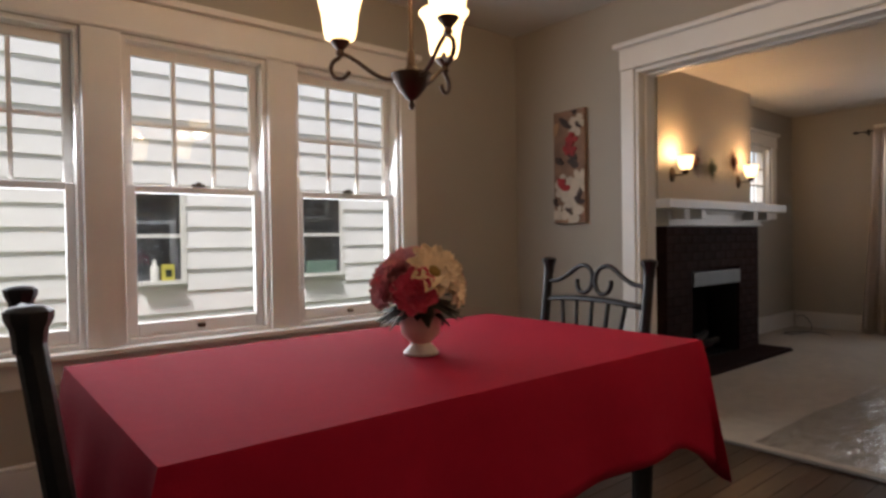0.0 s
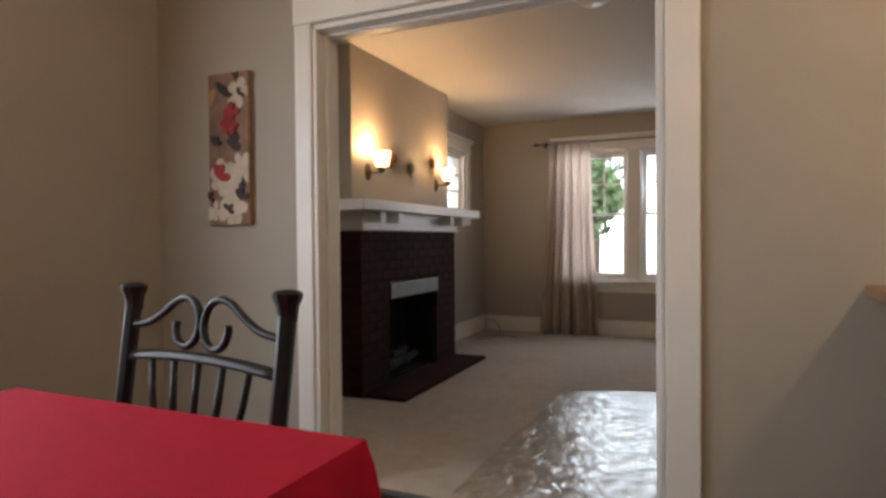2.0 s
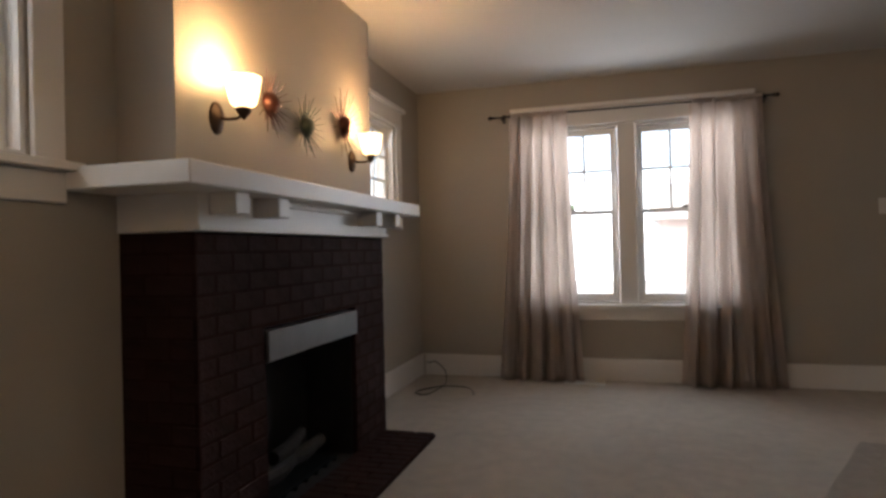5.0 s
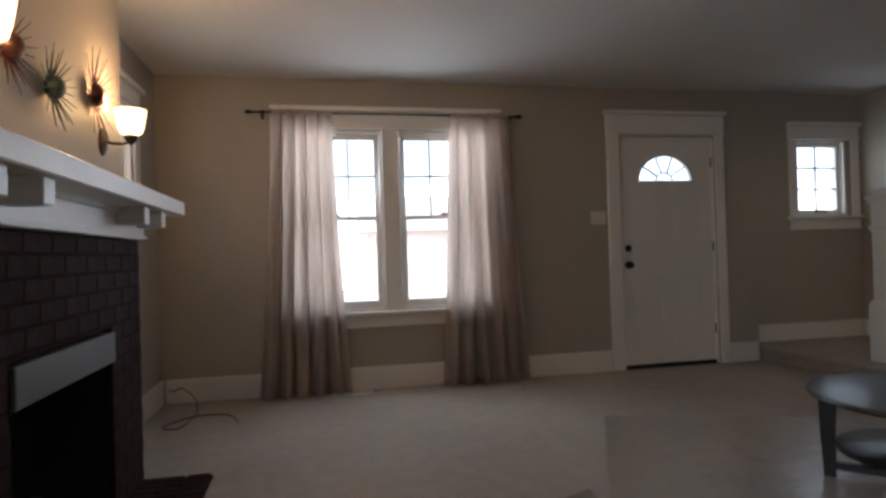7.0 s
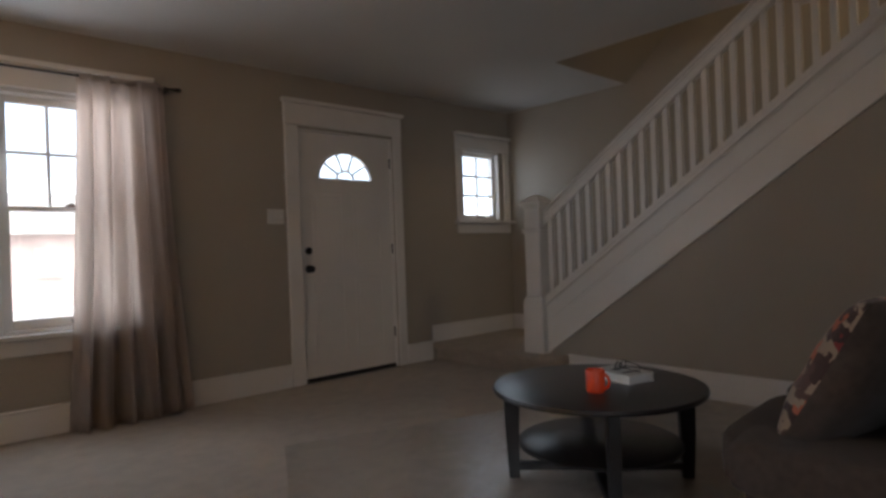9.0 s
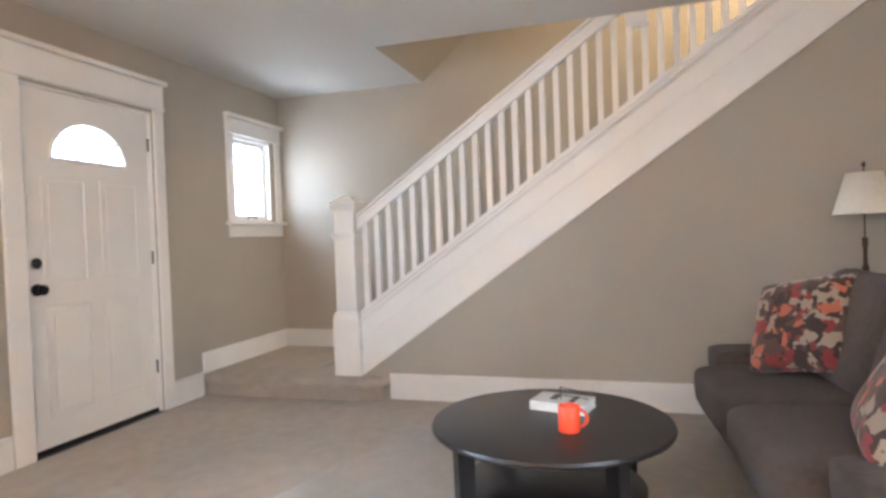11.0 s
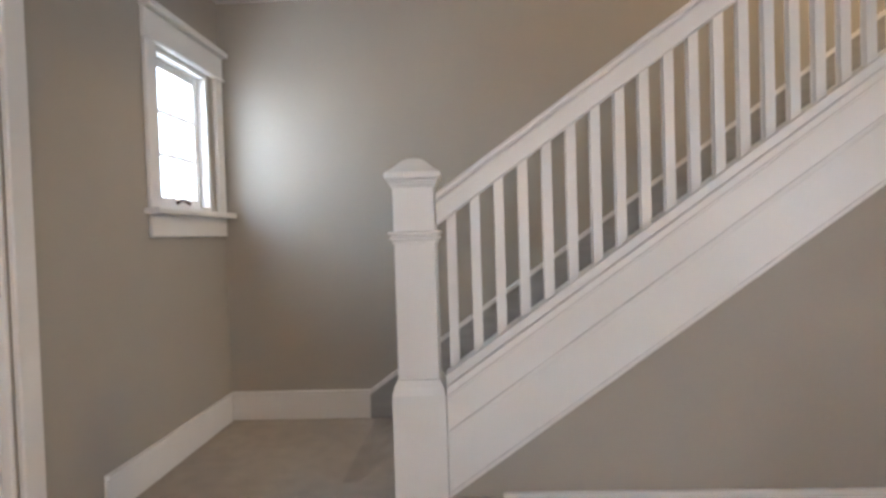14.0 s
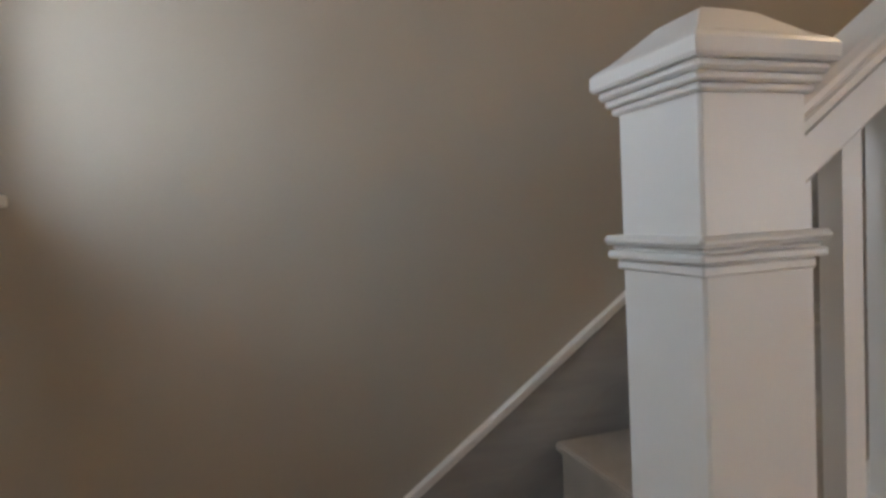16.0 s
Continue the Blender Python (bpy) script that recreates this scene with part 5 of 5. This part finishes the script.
def picture():
    ob = thing("flower_painting", "tall narrow canvas painting of white and red flowers", "painting")
    x0, x1, z0, z1 = 0.31, 0.555, 1.19, 1.90
    part("canvas", boxes((x0, x1, -0.03, -0.001, z0, z1), bevel=0.003), CANVAS, ob)
    rng = random.Random(11)

    def petal(px, pz, a, ln, wd, mat, lift):
        out = []
        for k in range(14):
            t = 2 * math.pi * k / 14
            u, v = ln * (0.5 + 0.5 * math.cos(t)), wd * math.sin(t) * (0.75 + 0.25 * math.cos(t + rng.uniform(-0.4, 0.4)))
            qx, qz = px + u * math.cos(a) - v * math.sin(a), pz + u * math.sin(a) + v * math.cos(a)
            out.append((min(max(qx, x0 + 0.002), x1 - 0.002), min(max(qz, z0 + 0.002), z1 - 0.002)))
        part("paint_stroke", prism(out, "y", -0.0305 - lift, -0.0302), mat, ob)

    n = 0
    for k in range(16):
        n += 1
        petal(rng.uniform(x0, x1), rng.uniform(z0, z1), rng.uniform(0, 6.28), rng.uniform(0.06, 0.14), rng.uniform(0.02, 0.04), (PETAL_D, CANVAS, OAK)[k % 3], 0.0004 + 0.00015 * n)
    for cx, cz, r, mat, cnt in ((0.41, 1.41, 0.10, PETAL_W, 7), (0.52, 1.45, 0.08, PETAL_W, 6), (0.45, 1.27, 0.085, PETAL_W, 7), (0.50, 1.80, 0.07, PETAL_W, 5), (0.35, 1.25, 0.05, PETAL_W, 5), (0.44, 1.66, 0.055, PETAL_R, 6), (0.46, 1.72, 0.05, PETAL_R, 4)):
        for k in range(cnt):
            n += 1
            petal(cx, cz, 2 * math.pi * k / cnt + rng.uniform(-0.2, 0.2), r * rng.uniform(0.8, 1.15), r * rng.uniform(0.32, 0.5), mat, 0.0006 + 0.00015 * n)
    for cx, cz, r, mat in ((0.41, 1.41, 0.035, PETAL_R), (0.37, 1.57, 0.022, PETAL_D), (0.53, 1.31, 0.026, PETAL_D), (0.33, 1.32, 0.016, PETAL_D), (0.52, 1.79, 0.016, PETAL_D), (0.45, 1.26, 0.018, PETAL_D)):
        for k in range(3):
            n += 1
            petal(cx - r, cz, rng.uniform(-0.5, 0.5) + k, r * 2, r * 0.7, mat, 0.0006 + 0.00015 * n)


picture()
shelf = thing("wall_shelf", "light brown wooden ledge on the dining room wall", "shelf")
part("board", boxes((2.92, 3.75, -0.45, -0.001, 0.93, 0.965), bevel=0.005), OAK, shelf)
for x in (3.05, 3.6):
    part("bracket", prism([(-0.001, 0.68), (-0.03, 0.68), (-0.36, 0.929), (-0.001, 0.929)], "x", x - 0.012, x + 0.012), OAK, shelf)


# Unseen fixture added to light the partition; position follows from the ledge's shadow.
flush = thing("added_ceiling_light", "added flush ceiling light, out of view, with a lit frosted dome", "ceiling light")
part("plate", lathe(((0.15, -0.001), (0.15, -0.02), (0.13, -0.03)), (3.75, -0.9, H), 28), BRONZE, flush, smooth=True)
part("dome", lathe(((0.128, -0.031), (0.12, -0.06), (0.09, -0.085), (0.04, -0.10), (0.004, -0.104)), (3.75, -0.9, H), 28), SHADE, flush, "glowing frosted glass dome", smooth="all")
lamp("added_ceiling_bulb", "POINT", Matrix.Translation((3.75, -0.9, H - 0.16)), 20, (1.0, 0.68, 0.38), size=0.06)


# ---- outside ----
house = thing("neighbour_house", "neighbouring house with white clapboard siding", "house")
NX = -2.4
part("wall", boxes((NX - 3.0, NX - 0.03, -9.0, 9.0, -0.8, 4.6)), SIDING, house)
NW = [(-2.12, -1.58), (-0.52, -0.07)]
course = 0.178
for r in range(30):
    z = -0.72 + course * r
    spans = [(-8.9, 8.9)]
    if 0.74 < z + course and z < 1.56:
        spans = [(-8.9, NW[0][0] - 0.045), (NW[0][1] + 0.045, NW[1][0] - 0.045), (NW[1][1] + 0.045, 8.9)]
    for a, b in spans:
        part("clapboard", prism([(NX - 0.029, z), (NX + 0.006, z), (NX - 0.014, z + course + 0.012), (NX - 0.029, z + course + 0.012)], "y", a, b), SIDING, house)
for a, b in NW:
    w = part("window", boxes((NX - 0.028, NX + 0.012, a - 0.04, a, 0.76, 1.56), (NX - 0.028, NX + 0.012, b, b + 0.04, 0.76, 1.56), (NX - 0.028, NX + 0.012, a, b, 1.52, 1.56), (NX - 0.028, NX + 0.016, a, b, 0.76, 0.80)), WHITE, house, "white framed window of the neighbouring house")
    part("meeting_rail", boxes((NX - 0.024, NX - 0.004, a, b, 1.15, 1.18)), WHITE, w)
    # Grey sheet behind the panes; dim room and reflected light put into its colour.
    part("backing", boxes((NX - 0.0285, NX - 0.0265, a, b, 0.80, 1.52)), DIMBACKING, w)
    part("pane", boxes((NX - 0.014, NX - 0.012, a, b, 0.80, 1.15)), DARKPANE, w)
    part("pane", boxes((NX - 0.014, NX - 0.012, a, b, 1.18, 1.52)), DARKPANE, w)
bottle = thing("bottle", "white plastic bottle on the neighbour's window sill", "bottle")
part("body", lathe(((0.03, 0), (0.032, 0.01), (0.032, 0.11), (0.014, 0.14), (0.014, 0.17), (0.004, 0.172)), (NX + 0.05, -1.80, 0.801), 14), PLATE, bottle, smooth=True)
part("shelf", boxes((NX + 0.0165, NX + 0.09, -1.9, -1.58, 0.77, 0.80)), WHITE, house)
part("shelf", boxes((NX + 0.0165, NX + 0.09, -0.50, -0.09, 0.77, 0.80)), WHITE, house)
YELLOW = material("yellow printed card", (0.62, 0.55, 0.10), 0.6, var=0.15, scale=20)
TEAL = material("dull green card", (0.16, 0.24, 0.20), 0.6, var=0.15, scale=20)
carton = thing("carton", "yellow printed carton on the neighbour's window sill", "carton")
part("body", boxes((NX + 0.025, NX + 0.075, -1.745, -1.655, 0.801, 0.93), bevel=0.003), YELLOW, carton)
part("print", boxes((NX + 0.0755, NX + 0.076, -1.725, -1.675, 0.83, 0.89)), LEAF, carton, "dark printed block")
crate = thing("storage_box", "dull green box on the neighbour's window sill", "box")
part("body", boxes((NX + 0.022, NX + 0.082, -0.46, -0.16, 0.801, 0.90), bevel=0.004), TEAL, crate)
part("lid", boxes((NX + 0.02, NX + 0.084, -0.465, -0.155, 0.9005, 0.915), bevel=0.003), TEAL, crate)

setting("porch_floor", boxes((LEFT - 0.3, RIGHT + 0.3, FRONT + 0.16, 7.0, -0.79, -0.14)), CONCRETE, "concrete porch floor outside the front door", "porch")
setting("pavement", boxes((-60, 60, 7.05, 33.9, -0.7995, -0.78)), CONCRETE, "pale concrete pavement in front of the house", "pavement")
# Glowing sheets, added as the bright view outside; nothing solid stands there.
setting("backdrop", boxes((-70, 70, 34.02, 34.2, 5.151, 30)), GLOWSKY, "glowing pale blue backdrop in place of the sky", "backdrop")
setting("backdrop", boxes((-70, 70, 34.0, 34.2, -0.8, 5.15)), GLOWDISTANCE, "glowing backdrop in place of the blown-out view across the street", "backdrop")


far_house = thing("brick_house", "low red brick house across the street, washed out in its colour", "house")
part("wall", boxes((3.6, 13.0, 30.0, 33.5, -0.8, 2.3)), WASHEDBRICK, far_house)
part("roof", prism([(29.7, 2.305), (33.8, 2.305), (31.75, 4.2)], "x", 3.3, 13.3), CONCRETE, far_house, "pale shingled gable roof")
for x in (5.9, 8.4, 10.9):
    w = part("window", boxes((x - 0.5, x + 0.5, 29.93, 29.999, 0.5, 1.7)), WHITE, far_house)
    # White panes carry the same washed-out brightness in place of glass.
    part("pane", boxes((x - 0.43, x + 0.43, 29.91, 29.929, 0.57, 1.63)), PLATE, w)


def tree(x, y, h, seed):
    rng = random.Random(seed)
    ob = thing("tree", "leafy green street tree on the front lawn", "tree")
    part("trunk", tube([(x, y, -0.85), (x + 0.1, y, h * 0.3), (x, y + 0.1, h * 0.75)], [0.22, 0.17, 0.05], 10), BARK, ob, smooth="all")
    bm = bmesh.new()
    for k in range(800):
        v = Vector((rng.gauss(0, 1), rng.gauss(0, 1), rng.gauss(0, 1))).normalized() * rng.uniform(0.35, 1.0) ** 0.5
        lump = 0.75 + 0.5 * noise.noise(v * 2.3 + Vector((seed, 0, 0)))
        p = Vector((x, y, h * 0.66)) + Vector((v.x * h * 0.34 * lump, v.y * h * 0.34 * lump, v.z * h * 0.36 * lump))
        a, b = Vector((rng.gauss(0, 1), rng.gauss(0, 1), rng.gauss(0, 1))).normalized() * 0.16, Vector((rng.gauss(0, 1), rng.gauss(0, 1), rng.gauss(0, 1))).normalized() * 0.12
        bm.faces.new([bm.verts.new(p + q) for q in (a, b, -a, -b)])
    part("crown", bm, FOLIAGE, ob)
    for k in range(5):
        a = 6.28 * k / 5
        part("limb", tube([(x, y, h * 0.38 + 0.12 * k), (x + 0.9 * math.cos(a), y + 0.9 * math.sin(a), h * 0.55 + 0.1 * k)], [0.07, 0.02], 6), BARK, ob)


tree(-0.6, 15.0, 3.6, 2)


# ---- pieces of floors and brickwork ----
brick_me = {}


def bricks(parent, axis, plane, a0, a1, z0, z1, hole=None, depth=0.012):
    """Running-bond bricks on a face; axis is the one the face looks along."""
    bl, bh, j = 0.200, 0.064, 0.010
    rows = max(1, round((z1 - z0) / (bh + j)))
    rh = (z1 - z0) / rows
    for r in range(rows):
        lo = z0 + r * rh
        a = a0 - (bl / 2 if r % 2 else 0)
        while a < a1 - 0.02:
            s, e = max(a, a0), min(a + bl - j, a1)
            a += bl
            spans = [(s, e)]
            if hole and lo + rh > hole[2] and lo < hole[3]:
                spans = [(p, q) for p, q in ((s, min(e, hole[0])), (max(s, hole[1]), e))]
            for p, q in spans:
                if q - p < 0.03:
                    continue
                key = (axis, round(q - p, 3), round(rh, 4))
                if key not in brick_me:
                    w, h = (q - p) / 2, (rh - j) / 2
                    dims = (0, depth, -w, w, -h, h) if axis == "x" else (-w, w, 0, depth, -h, h)
                    brick_me[key] = mesh_of("brick", boxes(dims, bevel=0.003), BRICK)
                c = (p + q) / 2
                piece("brick", brick_me[key], parent, *((plane, c, lo + rh / 2) if axis == "x" else (c, plane, lo + rh / 2)))


bricks(fire, "x", BX - 0.0125, FY - 0.83, FY + 0.83, 0.008, 1.178, hole=(FY - 0.425, FY + 0.425, 0.0, 0.79))
bricks(fire, "y", FY - 0.8365, LEFT + 0.01, BX, 0.008, 1.178)
bricks(fire, "y", FY + 0.8245, LEFT + 0.01, BX, 0.008, 1.178)
tile = mesh_of("brick", boxes((-0.095, 0.095, -0.029, 0.029, 0, 0.012), bevel=0.003), BRICK)
short = mesh_of("brick", boxes((-0.052, 0.052, -0.029, 0.029, 0, 0.012), bevel=0.003), BRICK)
yy = FY - 0.775
k = 0
while yy < FY + 0.79:
    if k % 2:
        piece("brick", tile, hearth, BX + 0.10, yy, 0.0225)
        piece("brick", short, hearth, BX + 0.2595, yy, 0.0225)
    else:
        piece("brick", short, hearth, BX + 0.0595, yy, 0.0225)
        piece("brick", tile, hearth, BX + 0.218, yy, 0.0225)
    k += 1
    yy += 0.067
planks = bpy.data.objects["floor_dining"]
plank = mesh_of("plank", boxes((0.0, 0.082, BACK + 0.001, 0.099, -0.0115, 0.0), bevel=0.001), PLANK)
x = LEFT + 0.001
while x < 4.24:
    piece("plank", plank, planks, x, 0, 0)
    x += 0.0835
